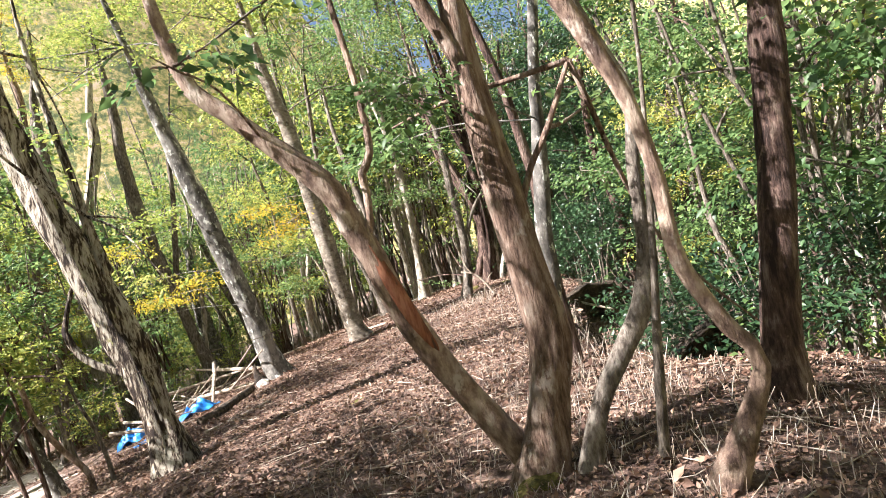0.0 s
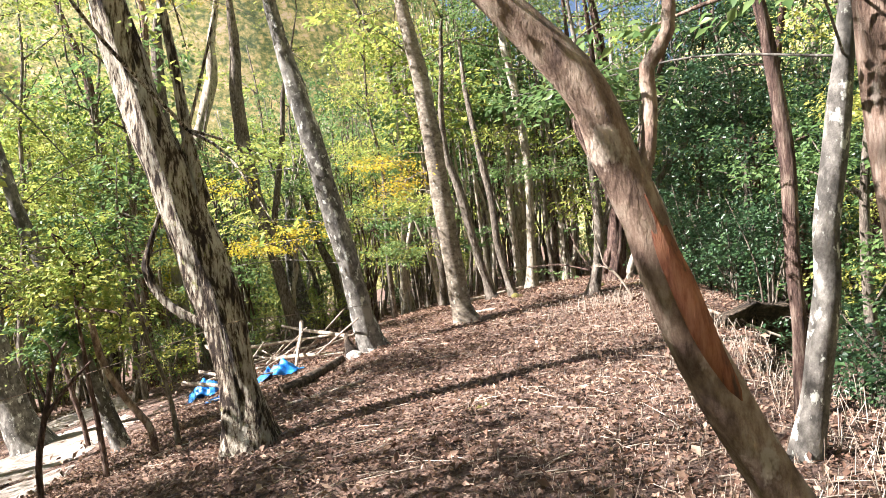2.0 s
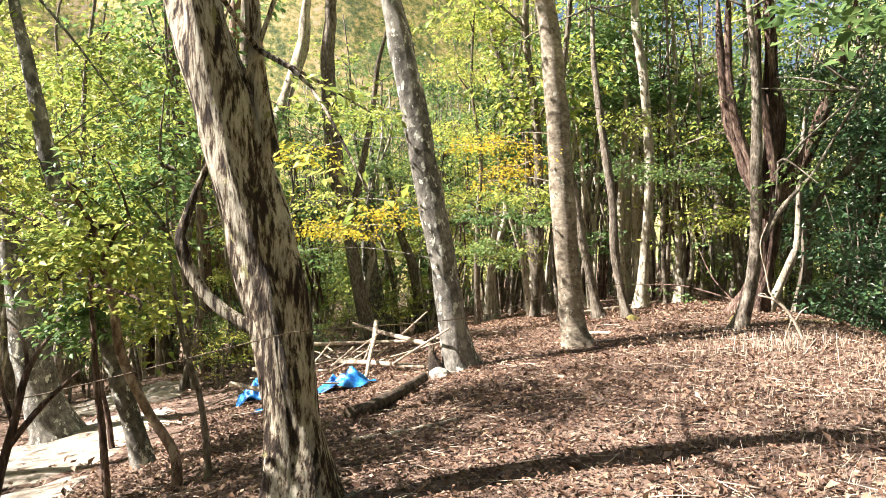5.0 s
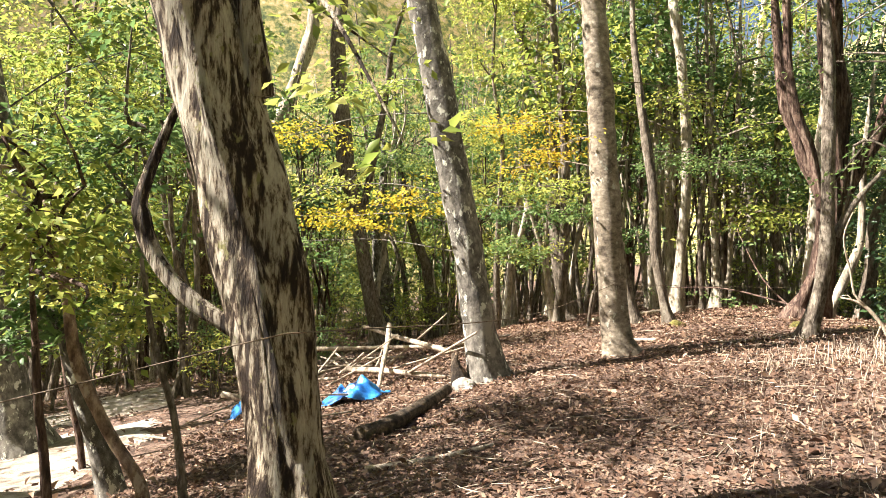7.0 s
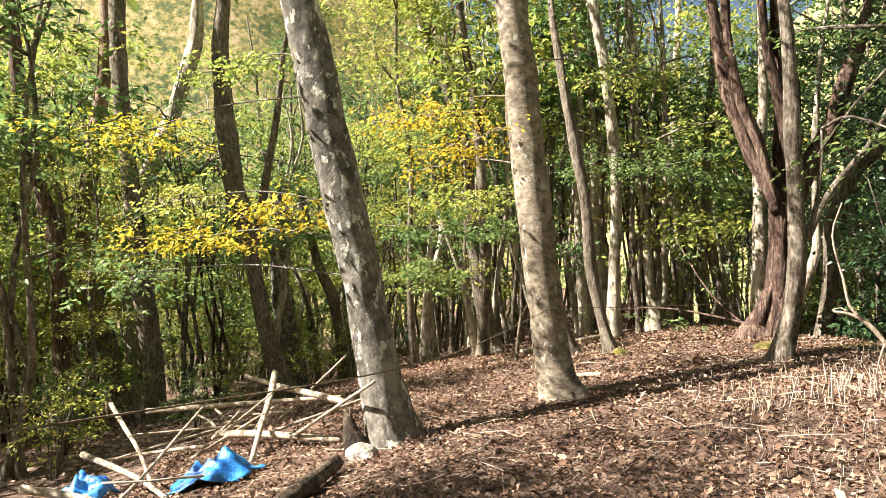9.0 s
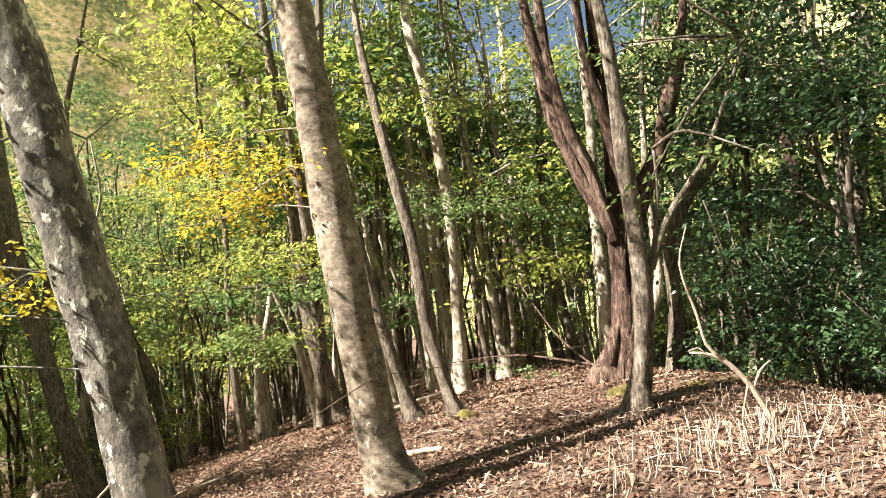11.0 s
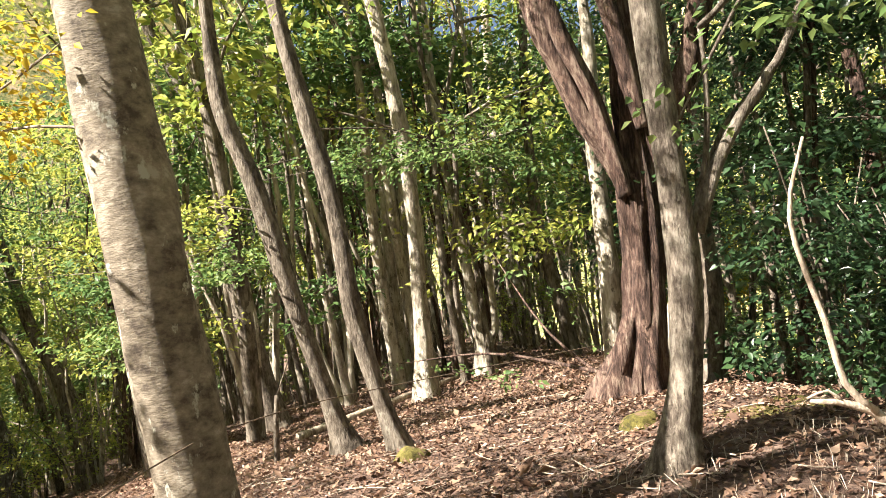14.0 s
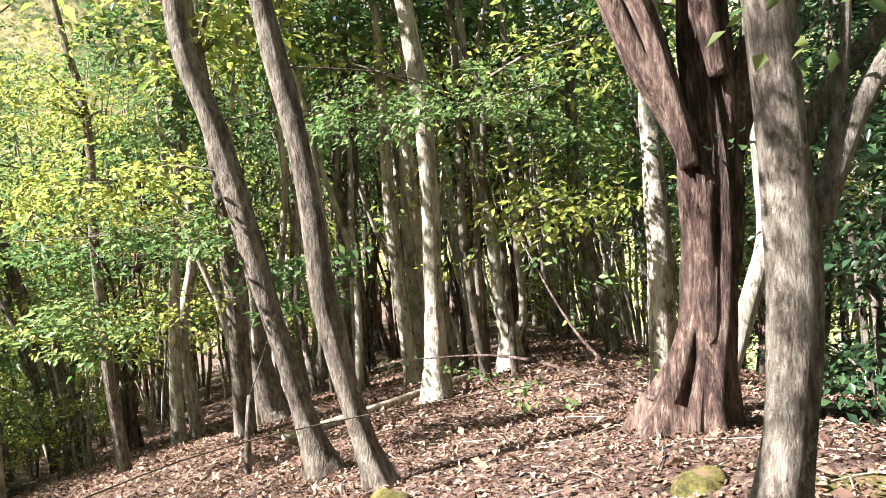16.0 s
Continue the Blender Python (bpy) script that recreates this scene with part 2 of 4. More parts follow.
def joined(pieces):
    verts, faces = [], []
    for v, f in pieces:
        k = len(verts)
        verts += list(v)
        faces += [tuple(i + k for i in q) for q in f]
    return verts, faces


def leaf_mesh(name, centres, rng, leaves=22, length=0.075, spread=0.3, flat=0.25, droop=0.15):
    """Sprays of folded leaves: each spray is a flat fan of leaves along a twig that starts at a centre."""
    S, n = len(centres), leaves
    az = rng.uniform(0, 2 * math.pi, S)
    tilt = rng.normal(-droop, 0.2, S)
    d = np.stack([np.cos(az) * np.cos(tilt), np.sin(az) * np.cos(tilt), np.sin(tilt)], 1)
    side = np.stack([-np.sin(az), np.cos(az), rng.normal(0, flat, S)], 1)
    side /= np.linalg.norm(side, axis=1)[:, None]
    along = rng.uniform(0.0, 1.0, (S, n))
    hand = np.where(rng.uniform(0, 1, (S, n)) < 0.5, -1.0, 1.0)
    off = hand * rng.uniform(0.05, 0.55, (S, n)) * (1.05 - 0.7 * along)
    pos = centres[:, None, :] + spread * 1.7 * (along[..., None] * d[:, None, :] + off[..., None] * side[:, None, :])
    pos = pos + rng.normal(0, 0.035, (S, n, 3))
    fwd = d[:, None, :] * rng.uniform(0.2, 1.0, (S, n, 1)) + side[:, None, :] * hand[..., None] * rng.uniform(0.3, 1, (S, n, 1)) + rng.normal(0, 0.3, (S, n, 3))
    fwd[..., 2] -= droop
    fwd /= np.linalg.norm(fwd, axis=2)[..., None]
    up = np.array([0, 0, 1.0]) + rng.normal(0, 0.45, (S, n, 3))
    wide = np.cross(fwd, up)
    wide /= np.linalg.norm(wide, axis=2)[..., None]
    nor = np.cross(wide, fwd)
    ln = length * rng.uniform(0.6, 1.25, (S, n, 1))
    wd = ln * 0.27
    v = np.stack([pos, pos + fwd * ln * 0.45 + wide * wd + nor * wd * 0.35, pos + fwd * ln - nor * ln * 0.1, pos + fwd * ln * 0.45 - wide * wd + nor * wd * 0.35], 2).reshape(-1, 3)
    return quick_mesh(name, v, 4, ((0, 1, 2), (0, 2, 3)))


def quick_mesh(name, v, stride, tris):
    """A mesh of many alike islands of stride vertices each."""
    m = len(v) // stride
    f = (np.arange(m)[:, None, None] * stride + np.array(tris)[None]).reshape(-1, 3)
    me = bpy.data.meshes.new(name)
    me.vertices.add(len(v))
    me.vertices.foreach_set("co", v.astype(np.float32).ravel())
    me.loops.add(f.size)
    me.loops.foreach_set("vertex_index", f.astype(np.int32).ravel())
    me.polygons.add(len(f))
    me.polygons.foreach_set("loop_start", np.arange(0, f.size, 3, dtype=np.int32))
    me.polygons.foreach_set("loop_total", np.full(len(f), 3, np.int32))
    me.update(calc_edges=True)
    return me


def crown_part(centres, mat, parent, rng, name="crown", **kw):
    me = leaf_mesh(name, centres, rng, **kw)
    me.materials.append(mat)
    ob = new(name, me)
    ob.parent = parent
    ob.matrix_parent_inverse = parent.matrix_basis.inverted()
    return ob


def shell_points(rng, n, centre, size, hollow=0.3):
    """Points in an uneven ellipsoid, gathered in clumps with gaps between them."""
    k = max(3, n // 9)
    hub = rng.normal(0, 1, (k, 3))
    hub /= np.linalg.norm(hub, axis=1)[:, None]
    hub *= rng.uniform(hollow, 1.0, (k, 1)) ** 0.6
    p = hub[rng.integers(0, k, n)] + rng.normal(0, 0.13, (n, 3))
    return np.array(centre) + p * np.array(size)


# ---- ground ----
def warp(n, near, far):
    u = np.linspace(-1, 1, n)
    return near * u * 0.5 + np.sign(u) * (far - near * 0.5) * np.abs(u) ** 5


gx, gy = warp(240, 40, 420), warp(260, 56, 420) + 12
gv = [(x, y, height(x, y)) for y in gy for x in gx]
nx = len(gx)
gf = [(j * nx + i, j * nx + i + 1, (j + 1) * nx + i + 1, (j + 1) * nx + i) for j in range(len(gy) - 1) for i in range(nx - 1)]
ground = tagged(mesh_object("ground", gv, gf, SOIL), "brown forest floor of a broad ridge with leaf litter", "ground", kind="structure")



def soil_patch(x, y, rx, ry, seed):
    """A washed-out patch of pale earth with a ragged edge, following the slope."""
    v, f, n, rings = [], [], 48, 12
    for j in range(rings):
        u = (j + 0.5) / rings
        for i in range(n):
            a = i * 2 * math.pi / n
            k = u * (1 + 0.45 * noise.noise(Vector((math.cos(a) * 2 + seed, math.sin(a) * 2, 0))) + 0.2 * noise.noise(Vector((math.cos(a) * 7, math.sin(a) * 7, seed))))
            px, py = x + rx * k * math.cos(a), y + ry * k * math.sin(a)
            v.append((px, py, height(px, py) + 0.07 * (1 - u) ** 0.5 - 0.012 * (j == rings - 1)))
    for j in range(rings - 1):
        for i in range(n):
            k = (i + 1) % n
            f.append((j * n + i, j * n + k, (j + 1) * n + k, (j + 1) * n + i))
    f.append(tuple(range(n))[::-1])
    tagged(mesh_object("bare_soil", v, f, SAND), "pale washed-out bare soil on the sunny slope", "soil", kind="structure")


soil_patch(-9.6, 13.2, 1.3, 2.3, 1)
soil_patch(-11.5, 17.5, 1.3, 1.8, 2)
soil_patch(-8.2, 10.6, 0.7, 1.2, 3)

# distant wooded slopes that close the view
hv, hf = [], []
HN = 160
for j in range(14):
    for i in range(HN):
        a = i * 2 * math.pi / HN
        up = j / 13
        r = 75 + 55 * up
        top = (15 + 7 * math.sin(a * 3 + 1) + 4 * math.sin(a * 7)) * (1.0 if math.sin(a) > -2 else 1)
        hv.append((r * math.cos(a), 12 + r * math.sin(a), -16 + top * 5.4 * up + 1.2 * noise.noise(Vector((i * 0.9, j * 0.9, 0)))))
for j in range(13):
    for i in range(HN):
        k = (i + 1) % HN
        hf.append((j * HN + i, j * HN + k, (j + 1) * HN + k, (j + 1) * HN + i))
tagged(mesh_object("backdrop", hv, hf, HILL), "distant wooded autumn hillside around the ridge, faintly glowing", "backdrop", kind="structure")


# ---- trees that the walk passes ----
def grow(pts, metres, rng, bend=0.25):
    """Carries a stem on past its last point, thinning out."""
    p = [list(q) for q in pts]
    d = np.array(p[-1][:3]) - np.array(p[-2][:3])
    d /= np.linalg.norm(d)
    here, r = np.array(p[-1][:3]), p[-1][3]
    n = max(2, int(metres / 0.9))
    for k in range(n):
        d = d * 0.85 + np.array((0, 0, 0.15)) + rng.normal(0, bend * 0.35, 3)
        d /= np.linalg.norm(d)
        here = here + d * metres / n
        r0 = r * (1 - 0.75 * (k + 1) / n)
        p.append([*here, max(r0, 0.012)])
    return p


def tree(label, bark, pts, limbs=(), extra=3.5, sprays=110, leaf=None, flare=0.5, seed=1, rough=0.08, groove=0.16, sides=16, step=0.1, crown_size=(1.7, 1.7, 1.3), name="tree", group="", sprigs=()):
    rng = np.random.default_rng(seed)
    root = tagged(empty(name, (pts[0][0], pts[0][1], height(pts[0][0], pts[0][1]))), label, "tree", group)
    first = list(pts[0])
    sink = [first[0] - (pts[1][0] - first[0]) * 0.1, first[1] - (pts[1][1] - first[1]) * 0.1, min(first[2], height(first[0], first[1])) - 0.14, first[3] * 1.1]
    stems = [[sink] + [list(q) for q in pts]] + [[list(q) for q in l] for l in limbs]
    tips = []
    for i, s in enumerate(stems):
        thick = s[-1][3]
        if extra > 0 and (i == 0 and not (limbs and len(pts) < 6) or i > 0 and thick > 0.02):
            s = grow(s, extra * (1.0 if i == 0 else 0.75), rng)
        v, f = tube(s, step if i == 0 else step * 0.8, sides if i == 0 else 10, rough, flare if i == 0 else 0.0, seed + i, groove)
        mesh_object("trunk" if i == 0 else "limb", v, f, bark, root)
        tips.append(np.array(s[-1][:3]))
        tips.append(np.array(s[-2][:3]))
    if leaf and sprays:
        top = tips[0] if len(limbs) < 2 or len(pts) >= 6 else np.mean(tips, axis=0)
        cen = []
        for k in range(7):
            st = tips[rng.integers(0, len(tips))]
            en = st + rng.normal(0, 1, 3) * np.array(crown_size) * 0.7
            md = (st + en) / 2 + rng.normal(0, 0.15, 3)
            v, f = tube([[*st, 0.022], [*md, 0.015], [*en, 0.005]], 0.25, 5, 0.0)
            mesh_object("branch", v, f, bark, root)
            for u in np.linspace(0.3, 1.0, 5):
                cen.append(st + (en - st) * u)
        cen = np.vstack([np.array(cen), shell_points(rng, sprays, top, crown_size)])
        crown_part(cen, leaf, root, rng, leaves=20, length=0.085)
    line = spline(stems[0], 0.3)
    for (x, y, z), (sx, sy, sz), n, mat, size in sprigs:
        c = np.array((x, y, z))
        high = line[line[:, 2] > min(z - 0.2, line[:, 2].max() - 0.1)]
        st = high[0][:3]
        away = (c - st) / (np.linalg.norm(c - st) + 1e-6)
        en = c + away * np.array((sx, sy, sz)) * 0.8
        md = (st + c) / 2 + np.array((0, 0, 0.1))
        v, f = tube([[*st, 0.009], [*md, 0.007], [*c, 0.005], [*en, 0.003]], 0.15, 6, 0.05)
        bough = mesh_object("branch", v, f, bark, root)
        cen = c + rng.normal(0, 0.45, (n, 3)) * np.array((sx, sy, sz))
        for q in cen[:: max(1, n // 6)]:
            v, f = tube([[*(c + (q - c) * 0.1), 0.007], [*((c + q) / 2 + rng.normal(0, 0.03, 3)), 0.005], [*q, 0.003]], 0.15, 5, 0.0)
            mesh_object("twig", v, f, bark, bough)
        crown_part(cen, mat, bough, rng, name="foliage", leaves=14, length=size, spread=0.17, flat=0.15)
    return root


tree("sturdy leaning tree with shreddy reddish-grey bark", BARK_RED, [(0.24, 4.42, -0.03, 0.162), (0.34, 4.43, 0.3, 0.142), (0.4, 4.44, 0.54, 0.133), (0.47, 4.46, 0.81, 0.133), (0.45, 4.46, 1.09, 0.13), (0.42, 4.47, 1.41, 0.117), (0.4, 4.48, 1.73, 0.116), (0.37, 4.49, 2.05, 0.105), (0.36, 4.5, 2.36, 0.093), (0.35, 4.5, 2.67, 0.085)],
     [[(0.49, 4.48, 1.65, 0.022), (0.61, 4.5, 1.88, 0.02), (0.77, 4.51, 2.1, 0.02), (0.99, 4.54, 2.48, 0.015)], [(0.36, 4.47, 2.48, 0.06), (0.27, 4.46, 2.74, 0.056), (0.16, 4.46, 3.02, 0.05), (0.05, 4.46, 3.4, 0.045)]], seed=1, sprays=90, leaf=LEAF_GREEN, groove=0.2)
tree("arched brown tree with an orange bark scar", BARK_ARCH, [(0.24, 4.5, -0.05, 0.105), (0.08, 4.5, 0.24, 0.095), (-0.09, 4.5, 0.54, 0.09), (-0.28, 4.5, 0.91, 0.09), (-0.42, 4.5, 1.25, 0.085), (-0.49, 4.5, 1.54, 0.08), (-0.59, 4.5, 1.79, 0.076), (-0.63, 4.5, 1.94, 0.074), (-0.71, 4.5, 2.09, 0.078), (-0.88, 4.5, 2.29, 0.068), (-1.0, 4.5, 2.43, 0.06), (-1.19, 4.5, 2.65, 0.058), (-1.36, 4.5, 2.83, 0.056), (-1.44, 4.5, 3.11, 0.05), (-1.48, 4.5, 3.37, 0.042)],
     [[(-0.52, 4.49, 1.6, 0.04), (-0.46, 4.49, 1.78, 0.03), (-0.44, 4.5, 1.96, 0.028), (-0.44, 4.5, 2.08, 0.03), (-0.36, 4.5, 2.2, 0.026), (-0.35, 4.51, 2.5, 0.024), (-0.37, 4.52, 2.9, 0.022)]], seed=2, sprays=60, leaf=LEAF_GREEN, flare=0.3, sprigs=[((-1.06, 3.22, 2.63), (0.31, 0.25, 0.06), 5, LEAF_GREEN, 0.09)])
tree("leaning tree with pale flaking bark and broken branch", BARK_PALE, [(-4.11, 9.29, -0.46, 0.291), (-4.15, 9.3, 0.04, 0.197), (-4.23, 9.3, 0.55, 0.202), (-4.34, 9.3, 1.06, 0.228), (-4.47, 9.3, 1.57, 0.228), (-4.63, 9.29, 2.09, 0.212), (-4.78, 9.28, 2.6, 0.202), (-4.94, 9.27, 3.11, 0.187), (-5.08, 9.26, 3.62, 0.177)],
     [[(-4.33, 9.29, 0.66, 0.056), (-4.7, 9.24, 0.88, 0.051), (-4.91, 9.21, 1.09, 0.046), (-5.02, 9.2, 1.35, 0.046), (-4.98, 9.21, 1.62, 0.03)], [(-4.38, 9.33, 2.03, 0.061), (-4.43, 9.33, 2.33, 0.066), (-4.48, 9.33, 2.69, 0.066), (-4.53, 9.34, 3.2, 0.061), (-4.59, 9.35, 3.7, 0.056)]], seed=3, sprays=170, leaf=LEAF_LIME, groove=0.5, step=0.06, sides=22, crown_size=(2.3, 2.2, 1.5))
tree("grey trunk mottled with white lichen", BARK_LICHEN, [(-4.01, 14.91, -0.63, 0.289), (-4.15, 14.89, -0.04, 0.209), (-4.32, 14.88, 1.04, 0.202), (-4.56, 14.85, 2.12, 0.202), (-4.76, 14.82, 3.2, 0.199), (-4.99, 14.79, 4.27, 0.166)],
     [], seed=4, crown_size=(2.0, 2.0, 1.3), sprays=100, leaf=LEAF_LIME, sprigs=[((-5.15, 14.8, 1.68), (0.50, 0.40, 0.25), 30, LEAF_GOLD, 0.07), ((-6.2, 15.2, 1.5), (0.9, 0.7, 0.15), 46, LEAF_GOLD, 0.07), ((-7.1, 15.6, 2.7), (1.0, 0.8, 0.2), 46, LEAF_GOLD, 0.07), ((-5.7, 15.0, 3.2), (0.9, 0.7, 0.2), 40, LEAF_LIME, 0.07), ((-6.35, 15.34, 1.93), (0.73, 0.58, 0.27), 30, LEAF_LIME, 0.07), ((-6.85, 15.29, 1.15), (0.97, 0.78, 0.49), 40, LEAF_GREEN, 0.075)])
tree("smooth grey-brown trunk with flared roots", BARK_SMOOTH, [(-2.37, 16.03, -0.43, 0.31), (-2.48, 16.02, 0.05, 0.202), (-2.58, 16.02, 1.05, 0.194), (-2.68, 16.02, 2.22, 0.194), (-2.78, 16.02, 3.38, 0.182), (-2.9, 16.02, 4.54, 0.167)],
     [], seed=5, crown_size=(2.3, 2.2, 1.5), sprays=170, leaf=LEAF_LIME, groove=0.04, sprigs=[((-3.38, 16.26, 2.54), (0.59, 0.47, 0.18), 34, LEAF_GOLD, 0.06), ((-4.0, 16.6, 2.95), (0.9, 0.7, 0.15), 40, LEAF_GOLD, 0.065), ((-1.6, 16.6, 3.3), (0.8, 0.6, 0.15), 34, LEAF_LIME, 0.065), ((-3.95, 16.54, 2.29), (0.37, 0.30, 0.25), 16, LEAF_GOLD, 0.06)])
tree("slim straight pale trunk", BARK_WHITE, [(-1.19, 23.14, -0.48, 0.194), (-1.12, 23.12, 0.95, 0.12), (-1.05, 23.08, 3, 0.114), (-1.22, 23.01, 5.06, 0.114), (-1.43, 22.95, 6.43, 0.103)],
     [], seed=6, sprays=90, leaf=LEAF_GREEN)
tree("straight tree with finely peeling pale bark", BARK_PEEL, [(0.08, 16.69, -0.03, 0.131), (0.2, 16.67, 0.46, 0.096), (0.27, 16.66, 0.91, 0.096), (0.3, 16.65, 1.38, 0.099), (0.29, 16.63, 1.84, 0.09), (0.28, 16.62, 2.31, 0.093), (0.27, 16.61, 2.62, 0.09)],
     [[(0.39, 16.64, 1.36, 0.056), (0.57, 16.63, 1.73, 0.043), (0.73, 16.61, 1.98, 0.039), (0.94, 16.6, 2.23, 0.031), (1.13, 16.59, 2.49, 0.026)], [(0.43, 16.64, 1.48, 0.022), (0.52, 16.62, 1.85, 0.019), (0.57, 16.61, 2.21, 0.017), (0.58, 16.6, 2.58, 0.015)]], seed=7, sprays=70, leaf=LEAF_GREEN, groove=0.12)
tree("big dark forked tree with fibrous red-brown bark", BARK_DARK, [(0.7, 19.23, -0.03, 0.31), (0.74, 19.22, 0.22, 0.262), (0.81, 19.21, 0.51, 0.215), (0.89, 19.2, 0.96, 0.185), (0.93, 19.19, 1.36, 0.185), (0.94, 19.17, 1.81, 0.2), (0.95, 19.16, 2.22, 0.176), (0.98, 19.15, 2.72, 0.156), (1.02, 19.12, 3.53, 0.141)],
     [[(0.93, 19.18, 1.54, 0.151), (0.85, 19.17, 1.98, 0.156), (0.69, 19.17, 2.35, 0.141), (0.52, 19.17, 2.65, 0.121), (0.37, 19.16, 3.1, 0.116), (0.21, 19.15, 3.62, 0.111)], [(0.95, 19.18, 1.46, 0.141), (1.07, 19.16, 1.95, 0.151), (1.3, 19.14, 2.48, 0.136), (1.56, 19.12, 2.96, 0.121), (1.73, 19.1, 3.44, 0.111)], [(0.8, 19.03, 1.81, 0.082), (0.58, 18.98, 2.73, 0.082), (0.31, 18.95, 3.48, 0.076), (0.18, 18.91, 4.26, 0.07), (0.14, 18.88, 4.71, 0.063)], [(1.01, 18.96, 2.41, 0.07), (0.84, 18.91, 3.39, 0.076), (0.71, 18.87, 4.05, 0.076), (0.64, 18.84, 4.64, 0.07)], [(0.7, 19.12, 0.68, 0.088), (0.59, 19.12, 0.41, 0.096), (0.49, 19.13, 0.17, 0.068), (0.38, 19.13, 0.04, 0.014)], [(0.8, 19.12, 0.59, 0.1), (0.91, 19.12, 0.26, 0.1), (0.97, 19.12, 0.03, 0.056), (1.01, 19.12, -0.09, 0.014)], [(0.74, 19.12, 0.52, 0.092), (0.72, 19.12, 0.24, 0.096), (0.69, 19.13, 0.02, 0.06), (0.65, 19.13, -0.08, 0.014)]], seed=8, sprays=150, leaf=LEAF_GREEN, groove=0.6, sides=30, step=0.06, flare=0.5, crown_size=(2.4, 2.2, 1.5))
tree("pale trunk behind the big forked tree", BARK_WHITE, [(1.1, 21.24, -0.15, 0.148), (1.12, 21.22, 0.5, 0.138), (1.16, 21.21, 1.09, 0.138), (1.16, 21.18, 1.95, 0.105), (1.19, 21.16, 2.88, 0.092), (1.27, 21.13, 3.86, 0.079)],
     [], seed=9, sprays=60, leaf=LEAF_GREEN)
tree("twin-stemmed tree with a pale bare foot", BARK_WHITE, [(-0.07, 25.26, -0.44, 0.211), (-0.05, 25.25, -0.08, 0.163), (-0.1, 25.24, 0.27, 0.115), (-0.15, 25.23, 0.71, 0.096), (-0.19, 25.2, 1.68, 0.096), (-0.28, 25.18, 2.84, 0.086), (-0.36, 25.14, 4.4, 0.077), (-0.34, 25.1, 5.84, 0.067)],
     [[(-0.04, 25.25, -0.22, 0.077), (0.1, 25.23, 0.15, 0.081), (0.19, 25.22, 0.38, 0.067), (0.19, 25.19, 1.53, 0.062), (0.23, 25.16, 2.59, 0.062), (0.27, 25.12, 4.03, 0.057), (0.28, 25.08, 5.77, 0.053)]], seed=10, sprays=60, leaf=LEAF_GREEN)
tree("pale slender tree on the ridge", BARK_WHITE, [(2, 33.06, -0.94, 0.28), (1.9, 33.02, 0.64, 0.21), (1.81, 32.98, 2.22, 0.194), (1.78, 32.93, 4.26, 0.163), (1.9, 32.86, 6.59, 0.14), (2.04, 32.81, 8.45, 0.124)],
     [], seed=11, sprays=90, leaf=LEAF_GREEN)
tree("leaning brown tree with a mossy foot", BARK_FAR, [(-1.58, 19.12, -0.23, 0.122), (-1.69, 19.11, 0.19, 0.083), (-1.84, 19.1, 0.99, 0.093), (-1.91, 19.07, 2.03, 0.073), (-2.02, 19.06, 2.78, 0.083), (-2.16, 19.04, 3.63, 0.073)],
     [], seed=12, sprays=80, leaf=LEAF_GREEN, sprigs=[((-0.5, 20.86, 2.76), (0.85, 0.68, 0.32), 44, LEAF_GREEN, 0.085)])
tree("leaning grey-brown tree with peeling bark", BARK_FAR, [(-2.14, 20.11, -0.36, 0.168), (-2.25, 20.1, 0.08, 0.095), (-2.43, 20.08, 0.89, 0.093), (-2.61, 20.07, 1.76, 0.112), (-2.79, 20.05, 2.63, 0.101), (-2.99, 20.04, 3.33, 0.095), (-3.02, 20.02, 4.24, 0.073)],
     [], seed=13, sprays=80, leaf=LEAF_GREEN, sprigs=[((-3.8, 20.39, 2.28), (0.94, 0.75, 0.40), 60, LEAF_LIME, 0.085), ((-1.78, 21.37, 2.82), (0.91, 0.73, 0.34), 46, LEAF_GREEN, 0.085)])
tree("leaning slender brown tree", BARK_FAR, [(-3.74, 25.4, -0.91, 0.211), (-3.96, 25.39, 0.1, 0.192), (-4.16, 25.35, 1.67, 0.182), (-4.19, 25.33, 2.64, 0.144), (-4.41, 25.29, 4.4, 0.125), (-5.07, 25.26, 6.21, 0.12)],
     [], seed=14, sprays=80, leaf=LEAF_LIME, sprigs=[((-4.7, 21.41, 1.03), (0.86, 0.68, 0.40), 50, LEAF_GREEN, 0.1), ((-3.58, 21.89, 1.8), (0.85, 0.68, 0.36), 40, LEAF_GREEN, 0.09)])
tree("thin dead sapling stem", BARK_FAR, [(-3.06, 21.13, -0.55, 0.038), (-3.02, 21.11, -0.14, 0.032), (-2.97, 21.1, 0.18, 0.029)],
     [], seed=15, extra=0, sprays=0, flare=0, sprigs=[((-2.27, 20.48, 1.29), (0.60, 0.48, 0.30), 26, LEAF_GREEN, 0.1)])
tree("leaning slender tree on the lower slope", BARK_FAR, [(-7.92, 27.47, -1.16, 0.209), (-8.2, 27.44, 0.26, 0.165), (-8.63, 27.43, 1.32, 0.121), (-9, 27.4, 2.91, 0.099)],
     [], seed=16, sprays=80, leaf=LEAF_GREEN)
tree("thin leaning sapling on the lower slope", BARK_FAR, [(-9.13, 28.96, -2.24, 0.091), (-9.31, 28.92, -0.4, 0.079), (-9.75, 28.9, 1, 0.061), (-10.28, 28.9, 1.67, 0.048)],
     [], seed=17, sprays=50, leaf=LEAF_GREEN, flare=0)
